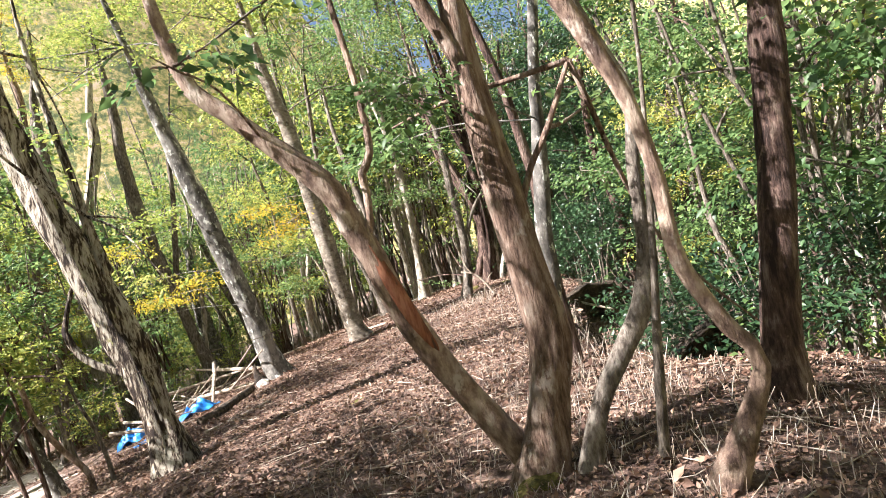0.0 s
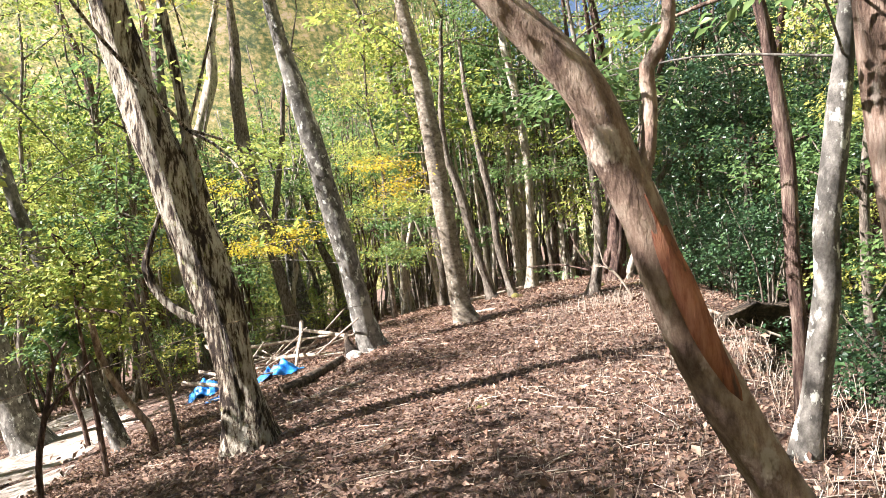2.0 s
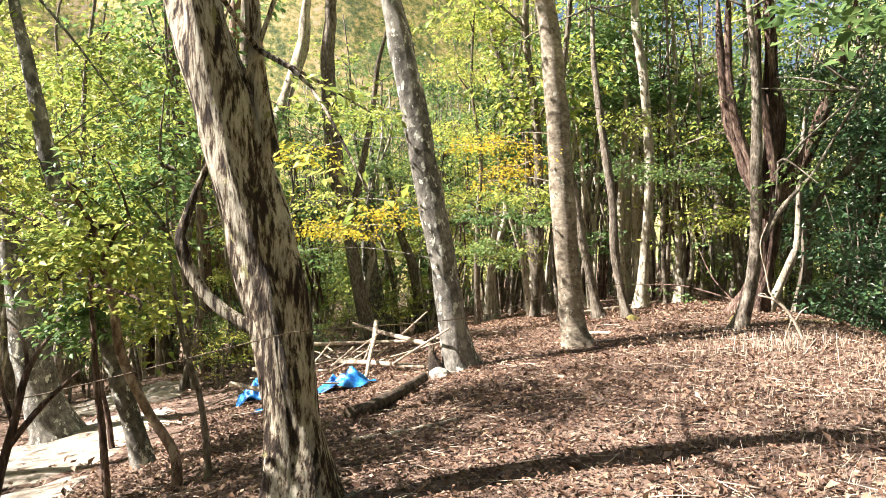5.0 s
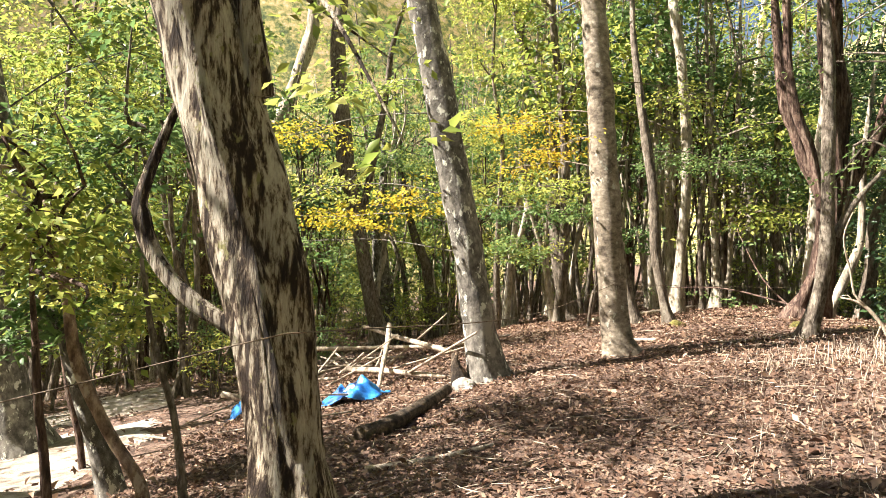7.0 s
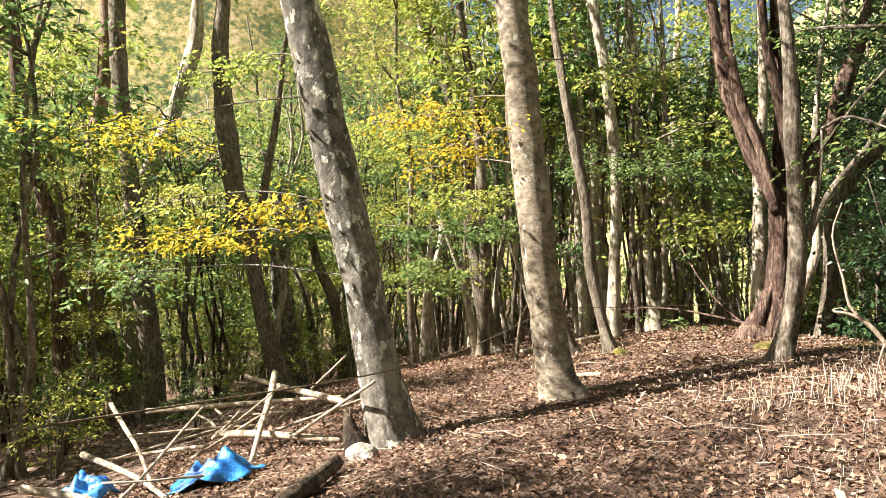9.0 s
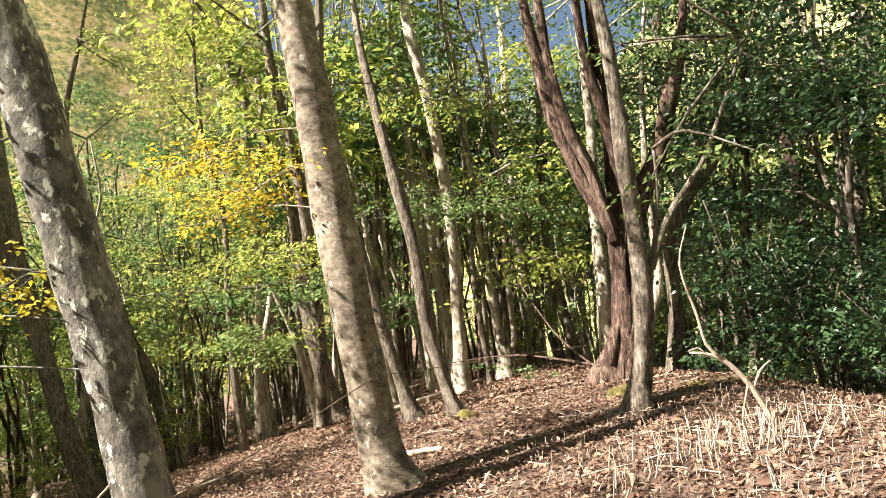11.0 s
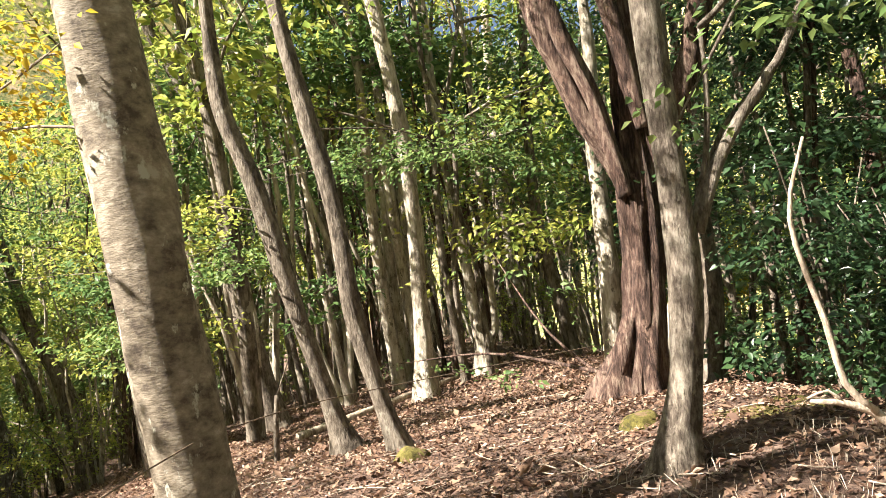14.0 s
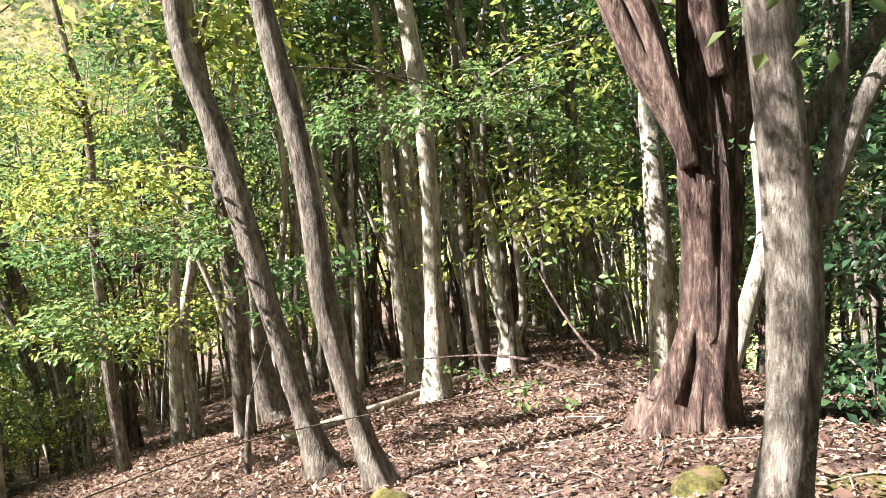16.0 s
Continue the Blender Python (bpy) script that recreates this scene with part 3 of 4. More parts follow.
tree("brown tree with a forked crown on the slope", BARK_FAR, [(-8.44, 24.74, -2.13, 0.279), (-8.94, 24.65, -0.76, 0.213), (-9.29, 24.56, 1.11, 0.186), (-9.75, 24.44, 3.51, 0.233), (-9.95, 24.36, 6.18, 0.2), (-9.85, 24.34, 7.51, 0.166)],
     [[(-9.34, 24.54, 1.51, 0.106), (-9.12, 24.55, 2.44, 0.1), (-8.66, 24.56, 4.82, 0.086), (-8.5, 24.55, 6.15, 0.067)]], seed=18, sprays=110, leaf=LEAF_LIME, sprigs=[((-4.65, 21.62, 1.89), (1.28, 1.02, 0.85), 60, LEAF_GREEN, 0.1)])
tree("slender dark leaning tree", BARK_LICHEN, [(-6.93, 11.48, -1.14, 0.12), (-7.1, 11.46, -0.62, 0.104), (-7.26, 11.43, -0.1, 0.104), (-7.43, 11.4, 0.47, 0.094), (-7.65, 11.36, 1.19, 0.104), (-7.87, 11.33, 1.81, 0.094), (-8.03, 11.3, 2.33, 0.091)],
     [], seed=19, crown_size=(2.0, 2.0, 1.2), sprays=120, leaf=LEAF_LIME, sprigs=[((-7.18, 11.31, 1.3), (0.66, 0.53, 0.46), 60, LEAF_LIME, 0.11), ((-7.48, 11.12, 0.54), (0.40, 0.32, 0.45), 40, LEAF_GREEN, 0.11), ((-6.96, 11.66, 0.46), (0.37, 0.30, 0.32), 26, LEAF_LIME, 0.1), ((-7.3, 12.15, 3.08), (0.68, 0.55, 0.40), 40, LEAF_LIME, 0.09)])
tree("thin dark sapling beside a leaning tree", BARK_DARK, [(-8.34, 12.82, -1.67, 0.042), (-8.41, 12.82, -1.09, 0.039), (-8.55, 12.8, -0.51, 0.036), (-8.66, 12.79, 0.26, 0.029)],
     [], seed=20, extra=1.0, sprays=20, leaf=LEAF_LIME, flare=0)
tree("tall grey tree on the lower slope", BARK_FAR, [(-11.46, 23.82, -1.16, 0.259), (-11.76, 23.7, 2.2, 0.207), (-11.94, 23.64, 4.15, 0.181), (-12.05, 23.59, 5.83, 0.181), (-12.05, 23.55, 7.38, 0.175)],
     [], seed=21, sprays=90, leaf=LEAF_LIME)
tree("tall dark tree on the lower slope", BARK_DARK, [(-12.22, 21.69, -0.62, 0.171), (-12.32, 21.62, 1.89, 0.148), (-12.84, 21.51, 3.84, 0.137), (-12.99, 21.45, 5.55, 0.125), (-13.11, 21.41, 6.7, 0.114)],
     [], seed=22, sprays=90, leaf=LEAF_LIME)
tree("reddish tall tree on the lower slope", BARK_RED, [(-13.44, 25.59, -1.7, 0.26), (-14.13, 25.41, 2.07, 0.217), (-13.87, 25.4, 4.09, 0.202), (-13.52, 25.4, 6.39, 0.173), (-13.41, 25.37, 8.12, 0.159)],
     [], seed=23, sprays=90, leaf=LEAF_GOLD)
tree("pale bent tree on the lower slope", BARK_WHITE, [(-14.02, 27.53, -1.69, 0.271), (-14, 27.44, 2.46, 0.24), (-13.4, 27.48, 4.2, 0.224), (-12.72, 27.53, 5.78, 0.208), (-12.13, 27.57, 7.52, 0.208), (-12.01, 27.56, 8.8, 0.144)],
     [], seed=24, sprays=90, leaf=LEAF_LIME)
tree("stout dark tree below the bank", BARK_DARK, [(2.06, 5.05, -0.1, 0.18), (2.13, 5.06, 0.31, 0.136), (2.25, 5.08, 0.9, 0.128), (2.4, 5.1, 1.69, 0.12), (2.51, 5.12, 2.36, 0.12), (2.55, 5.13, 2.68, 0.11)],
     [], seed=25, sprays=90, leaf=LEAF_GREEN)
tree("crooked pale stem with splintered bark", BARK_PEEL, [(0.51, 4.27, -0.01, 0.067), (0.66, 4.29, 0.35, 0.059), (0.85, 4.32, 0.62, 0.065), (1.05, 4.34, 0.89, 0.068), (1.15, 4.35, 1.23, 0.05), (1.2, 4.37, 1.74, 0.042), (1.27, 4.39, 2.17, 0.037), (1.16, 4.39, 2.52, 0.033)],
     [], seed=26, sprays=50, leaf=LEAF_GREEN, flare=0.3)
tree("wavy slender lichen-grey stem", BARK_LICHEN, [(0.64, 6.5, -0.02, 0.095), (0.7, 6.5, 0.28, 0.082), (0.75, 6.5, 0.53, 0.078), (0.83, 6.5, 1.04, 0.075), (0.84, 6.5, 1.38, 0.072), (0.93, 6.5, 1.88, 0.068), (1.01, 6.5, 2.38, 0.062), (1.06, 6.5, 2.75, 0.055)],
     [], seed=27, sprays=50, leaf=LEAF_GREEN, flare=0.3, sprigs=[((-0.48, 7.61, 2.57), (0.85, 0.68, 0.20), 50, LEAF_GREEN, 0.085), ((-0.14, 4.03, 2.42), (0.29, 0.23, 0.10), 16, LEAF_GREEN, 0.08)])
tree("thin dark trunk at the edge of the bank", BARK_DARK, [(1.0, 7.6, -0.05, 0.085), (1.0, 7.6, 0.5, 0.062), (0.99, 7.6, 1.1, 0.06), (1.0, 7.6, 1.8, 0.055), (0.94, 7.6, 2.5, 0.05), (0.86, 7.6, 3.1, 0.045)],
     [], seed=41, sprays=50, leaf=LEAF_GREEN, flare=0.3)
tree("snaking brown stem bent low over the bank", BARK_ARCH, [(1.1, 3.58, -0, 0.087), (1.41, 3.6, 0.56, 0.043), (1.29, 3.6, 0.8, 0.043), (1.12, 3.61, 1.19, 0.043), (1.11, 3.62, 1.61, 0.04), (1.05, 3.63, 2.04, 0.04), (0.96, 3.64, 2.3, 0.043), (0.83, 3.65, 2.63, 0.048)],
     [], seed=28, sprays=50, leaf=LEAF_GREEN, flare=0.3)
tree("thin straight sapling stem", BARK_FAR, [(0.92, 4.08, -0, 0.035), (1.05, 4.11, 0.75, 0.028), (1.13, 4.13, 1.16, 0.021), (1.22, 4.15, 1.71, 0.017), (1.31, 4.17, 2.26, 0.014)],
     [], seed=29, extra=1.5, sprays=30, leaf=LEAF_GREEN, flare=0)
tree("twisted grey tree leaning out over the bank", BARK_FAR, [(1.66, 19.75, -0.02, 0.123), (1.74, 19.68, 0.83, 0.103), (1.75, 19.62, 1.66, 0.082), (2.09, 19.53, 2.36, 0.082), (2.47, 19.46, 2.79, 0.075), (2.93, 19.36, 3.61, 0.062), (3.41, 19.24, 4.44, 0.051)],
     [], seed=30, sprays=90, leaf=LEAF_GREEN)
tree("tall trunk on the shaded slope", BARK_FAR, [(5.22, 21.45, -0.8, 0.142), (5.47, 21.28, 1.18, 0.117), (5.77, 21.13, 2.82, 0.125), (6.05, 20.95, 4.89, 0.117)],
     [], seed=31, sprays=110, leaf=LEAF_DARK)
tree("pale stem rising beside the forked tree", BARK_WHITE, [(1.17, 19.82, 0.07, 0.082), (1.29, 19.82, 0.42, 0.077), (1.48, 19.81, 0.91, 0.073), (1.59, 19.81, 1.26, 0.063), (1.61, 19.81, 1.8, 0.059), (1.61, 19.8, 2.62, 0.054), (1.64, 19.8, 3.17, 0.05)],
     [], seed=32, sprays=50, leaf=LEAF_GREEN, flare=0.2)
tree("bare dark branching shrub beside the slope", BARK_DARK, [(-5.73, 8.16, -0.39, 0.031), (-5.67, 8.18, -0.03, 0.031), (-5.6, 8.2, 0.23, 0.026), (-5.52, 8.23, 0.58, 0.02), (-5.38, 8.26, 0.8, 0.011)],
     [[(-5.66, 8.19, 0.06, 0.022), (-5.42, 8.24, 0.36, 0.018), (-5.17, 8.28, 0.59, 0.011)], [(-5.6, 8.2, 0.23, 0.018), (-5.68, 8.2, 0.46, 0.013), (-5.71, 8.2, 0.64, 0.009)], [(-5.52, 8.23, 0.58, 0.013), (-5.54, 8.23, 0.76, 0.011), (-5.62, 8.22, 0.85, 0.007)]], seed=33, extra=0, sprays=0, flare=0)
tree("short mossy grey trunk on the slope", BARK_LICHEN, [(-10.45, 14.24, -1.84, 0.384), (-10.72, 14.22, -1.13, 0.297), (-10.88, 14.21, -0.4, 0.278), (-11.04, 14.21, 0.38, 0.24)],
     [], seed=34, extra=2.5, sprays=40, leaf=LEAF_LIME)
tree("thin dark sapling beside a leaning tree", BARK_DARK, [(-6.07, 9.71, -0.74, 0.034), (-6.12, 9.72, -0.23, 0.031), (-6.17, 9.72, 0.11, 0.028), (-6.2, 9.73, 0.51, 0.023)],
     [], seed=35, extra=1.0, sprays=16, leaf=LEAF_LIME, flare=0, crown_size=(0.6, 0.6, 0.5))
tree("thin sapling leaning against its neighbours", BARK_ARCH, [(-5.84, 10.36, -0.62, 0.046), (-6.11, 10.33, -0.21, 0.043), (-6.36, 10.31, 0.29, 0.043), (-6.46, 10.31, 0.78, 0.036)],
     [], seed=36, extra=1.0, sprays=16, leaf=LEAF_LIME, flare=0, crown_size=(0.6, 0.6, 0.5))
tree("thin upright sapling with fine leaves", BARK_FAR, [(-5.54, 10.42, -0.57, 0.033), (-5.62, 10.42, -0.05, 0.027), (-5.76, 10.41, 0.38, 0.024), (-5.86, 10.41, 0.87, 0.018)],
     [], seed=37, extra=1.2, sprays=20, leaf=LEAF_GREEN, flare=0, crown_size=(0.6, 0.6, 0.5))
tree("leaning mossy grey trunk at the ridge edge", BARK_LICHEN, [(-9.18, 27.08, -2.14, 0.374), (-9.38, 27.05, -0.61, 0.278), (-9.56, 27.02, 0.59, 0.24)],
     [], seed=38, sprays=60, leaf=LEAF_GREEN)
tree("thin dark trunk among evergreen leaves", BARK_DARK, [(2.56, 19.67, -0.12, 0.075), (2.77, 19.56, 1.09, 0.068), (2.88, 19.47, 2.1, 0.062), (3.01, 19.36, 3.46, 0.051)],
     [], seed=39, sprays=90, leaf=LEAF_DARK)

# the bare orange scar on the arched tree
arched = [o for o in scene.objects if o.get("label", "").startswith("arched brown")][0]
sv, sf = tube([(-0.5, 4.435, 1.63, 0.012), (-0.47, 4.45, 1.53, 0.03), (-0.44, 4.45, 1.42, 0.044), (-0.4, 4.45, 1.31, 0.05), (-0.36, 4.45, 1.19, 0.05), (-0.32, 4.45, 1.08, 0.044), (-0.26, 4.445, 0.95, 0.03), (-0.22, 4.44, 0.88, 0.012)], 0.03, 14, 0.14, 0.0, 2, 0.3)
mesh_object("bark_scar", sv, sf, SCAR, arched)["label"] = "bare orange-brown scar"

# ---- woodland behind ----
def wood_tree(seed, stems, tall, radius, leaf, bark, sprays, low=0.3, leaves=15, length=0.13, label="", name="forest_tree"):
    rng = np.random.default_rng(seed)
    root = tagged(empty(name, (0, 0, 0)), label, "tree" if name == "forest_tree" else "saplings", "woodland behind the ridge")
    cen = []
    for s in range(stems):
        a, lean = rng.uniform(0, 6.3), rng.uniform(0.02, 0.17)
        x, y = rng.normal(0, 0.13 * (stems > 1), 2)
        r = radius * rng.uniform(0.65, 1.2)
        pts = [[x, y, -0.25, r * 1.35], [x, y, 0.1, r * 1.1]]
        for k in range(1, 7):
            u = k / 6
            pts.append([x + math.cos(a) * lean * tall * u + rng.normal(0, 0.11), y + math.sin(a) * lean * tall * u + rng.normal(0, 0.11), 0.1 + tall * u, r * (1 - 0.8 * u)])
        v, f = tube(pts, 0.45, 7, 0.08, 0.2, seed + s, 0.1)
        mesh_object("trunk", v, f, bark, root)
        for k in range(max(3, 9 // stems)):
            u = rng.uniform(low, 0.95)
            q = pts[1 + int(u * 6)][:3]
            az = rng.uniform(0, 6.3)
            ln = rng.uniform(0.6, 1.7) * (1.15 - u * 0.5)
            en = [q[0] + math.cos(az) * ln, q[1] + math.sin(az) * ln, q[2] + rng.uniform(0.1, 0.9)]
            md = [(q[0] + en[0]) / 2 + rng.normal(0, 0.1), (q[1] + en[1]) / 2 + rng.normal(0, 0.1), (q[2] + en[2]) / 2 + 0.1]
            bv, bf = tube([[*q, 0.025], [*md, 0.016], [*en, 0.005]], 0.4, 5, 0.0)
            mesh_object("branch", bv, bf, bark, root)
            for m in range(max(2, sprays // (stems * max(3, 9 // stems)))):
                w = rng.uniform(0.3, 1.15)
                cen.append([q[0] + (en[0] - q[0]) * w + rng.normal(0, 0.42), q[1] + (en[1] - q[1]) * w + rng.normal(0, 0.42), q[2] + (en[2] - q[2]) * w + rng.normal(0, 0.16)])
    crown_part(np.array(cen), leaf, root, rng, leaves=leaves, length=length, spread=0.36)
    return root


GREEN_WOOD = "slender grey-brown woodland tree with green leaf sprays"
LIME_WOOD = "slender woodland tree turning yellow-green in autumn"
GOLD_WOOD = "small autumn tree with golden orange leaf sprays"
DARK_WOOD = "dense dark evergreen tree on the shaded slope"
kinds = {
    "green": [wood_tree(11, 1, 8.5, 0.09, LEAF_GREEN, BARK_FAR, 230, 0.2, label=GREEN_WOOD), wood_tree(12, 3, 7.5, 0.06, LEAF_GREEN, BARK_FAR, 230, 0.2, label=GREEN_WOOD), wood_tree(13, 2, 9.5, 0.08, LEAF_GREEN, BARK_WHITE, 230, 0.25, label=GREEN_WOOD)],
    "lime": [wood_tree(21, 1, 9.5, 0.1, LEAF_LIME, BARK_FAR, 230, 0.2, label=LIME_WOOD), wood_tree(22, 2, 8.5, 0.07, LEAF_LIME, BARK_WHITE, 230, 0.2, label=LIME_WOOD), wood_tree(23, 4, 7.5, 0.05, LEAF_LIME, BARK_FAR, 230, 0.2, label=LIME_WOOD)],
    "gold": [wood_tree(31, 2, 7.0, 0.06, LEAF_GOLD, BARK_FAR, 170, 0.3, label=GOLD_WOOD), wood_tree(32, 1, 9.0, 0.08, LEAF_GOLD, BARK_WHITE, 170, 0.35, label=GOLD_WOOD)],
    "dark": [wood_tree(41, 1, 8.0, 0.1, LEAF_DARK, BARK_DARK, 330, 0.03, 22, 0.095, label=DARK_WOOD), wood_tree(42, 3, 6.5, 0.06, LEAF_DARK, BARK_FAR, 330, 0.03, 22, 0.095, label=DARK_WOOD)],
    "green_near": [wood_tree(14, 1, 8.5, 0.08, LEAF_GREEN, BARK_FAR, 290, 0.2, 19, 0.09, label=GREEN_WOOD), wood_tree(15, 2, 7.5, 0.06, LEAF_GREEN, BARK_FAR, 290, 0.2, 19, 0.09, label=GREEN_WOOD)],
    "lime_near": [wood_tree(24, 1, 9.0, 0.09, LEAF_LIME, BARK_FAR, 290, 0.18, 19, 0.085, label=LIME_WOOD), wood_tree(25, 3, 7.5, 0.05, LEAF_LIME, BARK_FAR, 290, 0.18, 19, 0.085, label=LIME_WOOD)],
    "gold_near": [wood_tree(33, 2, 6.5, 0.05, LEAF_GOLD, BARK_FAR, 260, 0.25, 19, 0.08, label=GOLD_WOOD)],
    "bare": [wood_tree(51, 2, 8.5, 0.09, LEAF_GREEN, BARK_WHITE, 190, 0.35, label="pale thin-leaved woodland tree with twin stems"), wood_tree(52, 4, 7.5, 0.055, LEAF_GREEN, BARK_FAR, 190, 0.35, label="clump of thin grey stems with few leaves"), wood_tree(53, 1, 9.5, 0.13, LEAF_LIME, BARK_FAR, 190, 0.35, label="straight grey-brown trunk with a high thin crown")],
    # unseen trees, added only to cast shade on the near ridge
    "shade_tree": [wood_tree(71, 1, 9.0, 0.1, LEAF_GREEN, BARK_FAR, 330, 0.42, 20, 0.11, label="unseen grey-brown shade tree with a broad leafy crown"), wood_tree(72, 2, 8.5, 0.08, LEAF_GREEN, BARK_FAR, 330, 0.42, 20, 0.11, label="unseen grey-brown shade tree with a broad leafy crown")],
    "pole": [wood_tree(61, 5, 7.0, 0.045, LEAF_GREEN, BARK_FAR, 45, 0.5, label="clump of thin bare pole-like stems", name="sapling_clump"), wood_tree(62, 4, 7.5, 0.04, LEAF_LIME, BARK_WHITE, 45, 0.5, label="clump of thin pale pole-like stems", name="sapling_clump"), wood_tree(63, 5, 6.5, 0.05, LEAF_GREEN, BARK_DARK, 45, 0.5, label="clump of thin dark pole-like stems", name="sapling_clump")],
}
rng = np.random.default_rng(5)
spots = [(2.9, 19.8, "dark"), (3.7, 18.4, "dark"), (4.7, 20.6, "dark"), (3.6, 15.4, "dark"), (3.6, 12.4, "green_near"), (4.0, 9.6, "green_near"), (4.0, 22.3, "dark"), (5.2, 17.0, "dark"), (5.0, 13.8, "lime_near"), (4.6, 7.2, "green"), (3.6, 24.6, "dark"),
         # trees from here on, mostly out of view, are added for dappled shade
         (-8.2, 2.6, "lime"), (-7.0, -2.0, "green"), (-2.0, -4.5, "green"), (-5.4, 1.6, "shade_tree"), (-6.0, 2.7, "shade_tree"), (-4.6, 0.9, "shade_tree"), (-6.9, 0.8, "shade_tree"), (-5.6, -0.4, "shade_tree"), (-4.0, -1.6, "shade_tree"),
         (-8.6, 4.2, "shade_tree"), (-6.4, 3.9, "shade_tree"), (-7.4, 5.1, "bare"), (-8.5, 6.9, "bare"), (-9.2, 9.6, "bare"), (-9.7, 11.9, "bare"), (-5.0, 3.1, "bare"), (-6.6, 2.0, "bare"),
         (-10.2, 5.6, "bare"),  (-11.6, 15.6, "bare"), (-10.4, 18.0, "bare")]


def open_ground(x, y):
    """True where the ridge is kept clear of random trees."""
    if -6.2 < x < 2.9 and -3 < y < 24.5 + 0.5 * x:
        return True
    if -8.6 < x <= -6.2 and -2 < y < 17:
        return True
    if -14.5 < x <= -6.2 and 6.5 < y < 15:                  # sunlit clearing below the ridge
        return True
    if -10 < x < -4 and 15 < y < 23:
        return True
    if 2.9 <= x < 4.2 and 3 < y < 16:
        return True
    return False


tries = 0
while len(spots) < 235 and tries < 20000:
    tries += 1
    x, y = rng.uniform(-27, 17), rng.uniform(-9, 50)
    if open_ground(x, y) or (y < 0 and rng.uniform() < 0.75) or (abs(x + 5) > 14 and y < 8 and rng.uniform() < 0.6):
        continue
    gap = 1.1 if y > 18 else 1.7
    if x < -6 and y < 16:
        gap = 2.3
    if any((x - a) ** 2 + (y - b) ** 2 < gap * gap for a, b, _ in spots):
        continue
    u = rng.uniform()
    if x > 3.5 and y < 30:
        k = "dark" if u < 0.42 else "green" if u < 0.72 else "bare" if u < 0.93 else "lime"
    elif x < -4:
        k = "lime" if u < 0.46 else "green" if u < 0.6 else "gold" if u < 0.69 else "bare"
    else:
        k = "bare" if u < 0.6 else "green" if u < 0.78 else "lime" if u < 0.93 else "gold"
    if k in ("green", "lime", "gold") and math.hypot(x + 2, y - 10) < 16:
        k += "_near"
    spots.append((x, y, k))
poles = 0
while poles < 110:
    x, y = rng.uniform(-20, 12), rng.uniform(8, 46)
    if open_ground(x, y) or (-13 < x < -3 and y < 25) or any((x - a) ** 2 + (y - b) ** 2 < 0.4 for a, b, _ in spots):
        continue
    spots.append((x, y, "pole"))
    poles += 1
used = set()
for x, y, k in spots:
    i = rng.integers(0, len(kinds[k]))
    m = Matrix.Translation((x, y, height(x, y))) @ Matrix.Rotation(rng.uniform(0, 6.28), 4, "Z")
    src = kinds[k][i]
    s = rng.uniform(0.85, 1.25) * (1.25 if x < -14 or y > 24 else 1.0)
    if x < -6 and 7 < y < 31 and (k != "bare" or y > 18.5) and k != "shade_tree":            # low growth on the sunny side of the ridge
        tall = rng.uniform() < 0.25 and not 8 < y < 14.5
        s = min(s, (0.9 * (1.6 - x) - height(x, y)) / 9.5 if tall else (0.78 * (-1.0 - x) - height(x, y)) / 9.5)
        if 14.5 <= y < 24 and not tall:
            s = min(s, max(0.45, (0.82 * (-5.0 - x) - height(x, y) - 0.8) / 9.5))
        if 8 < y < 14.5:
            s = min(s, max(0.5, (0.86 * (-8.0 - x) - height(x, y) - 1.6) / 9.5))
    if k == "shade_tree":                                       # unseen shade crowns, capped so sun still reaches the arched tree
        away = (-0.5 - x) / 0.96
        s = min(s, 1.0)
        if abs(y - 4.5 + 0.28 * away) < 1.5:
            s = min(s, (1.5 + 0.9 * away - height(x, y)) / 9.8)
    if (k, i) in used:
        made = copy_thing(src, m)
    else:
        used.add((k, i))
        made = src
        made.matrix_basis = m
    made.scale = (s, s, s)

# ---- undergrowth ----
def shrub(seed, size, leaf, sprays, label, stems=5, length=0.08):
    rng = np.random.default_rng(seed)
    root = tagged(empty("shrub", (0, 0, 0)), label, "shrub", "undergrowth")
    cen, w = [], []
    for s in range(stems):
        a, ln = rng.uniform(0, 6.3), size * rng.uniform(0.7, 1.15)
        o = rng.uniform(0.2, 0.55) * size
        p = [[0.05 * math.cos(a), 0.05 * math.sin(a), -0.15, 0.018], [o * 0.3 * math.cos(a), o * 0.3 * math.sin(a), ln * 0.45, 0.014], [o * math.cos(a), o * math.sin(a), ln, 0.005]]
        v, f = tube(p, 0.3, 6, 0.05)
        mesh_object("stem", v, f, BARK_FAR, root)
        for k in range(sprays // stems):
            u = rng.uniform(0.35, 1.05)
            cen.append([o * u * math.cos(a) + rng.normal(0, 0.2 * size), o * u * math.sin(a) + rng.normal(0, 0.2 * size), ln * u + rng.normal(0, 0.07)])
    crown_part(np.array(cen), leaf, root, rng, name="foliage", leaves=16, length=length, spread=0.2)
    return root


shrubs = [shrub(61, 1.6, LEAF_LIME, 60, "leafy yellow-green shrub on the forest floor"), shrub(62, 1.9, LEAF_GREEN, 75, "leafy green shrub under the trees"), shrub(63, 1.3, LEAF_GREEN, 50, "low green shrub under the trees"), shrub(64, 1.7, LEAF_DARK, 90, "dark evergreen shrub on the shaded slope")]
first = set()
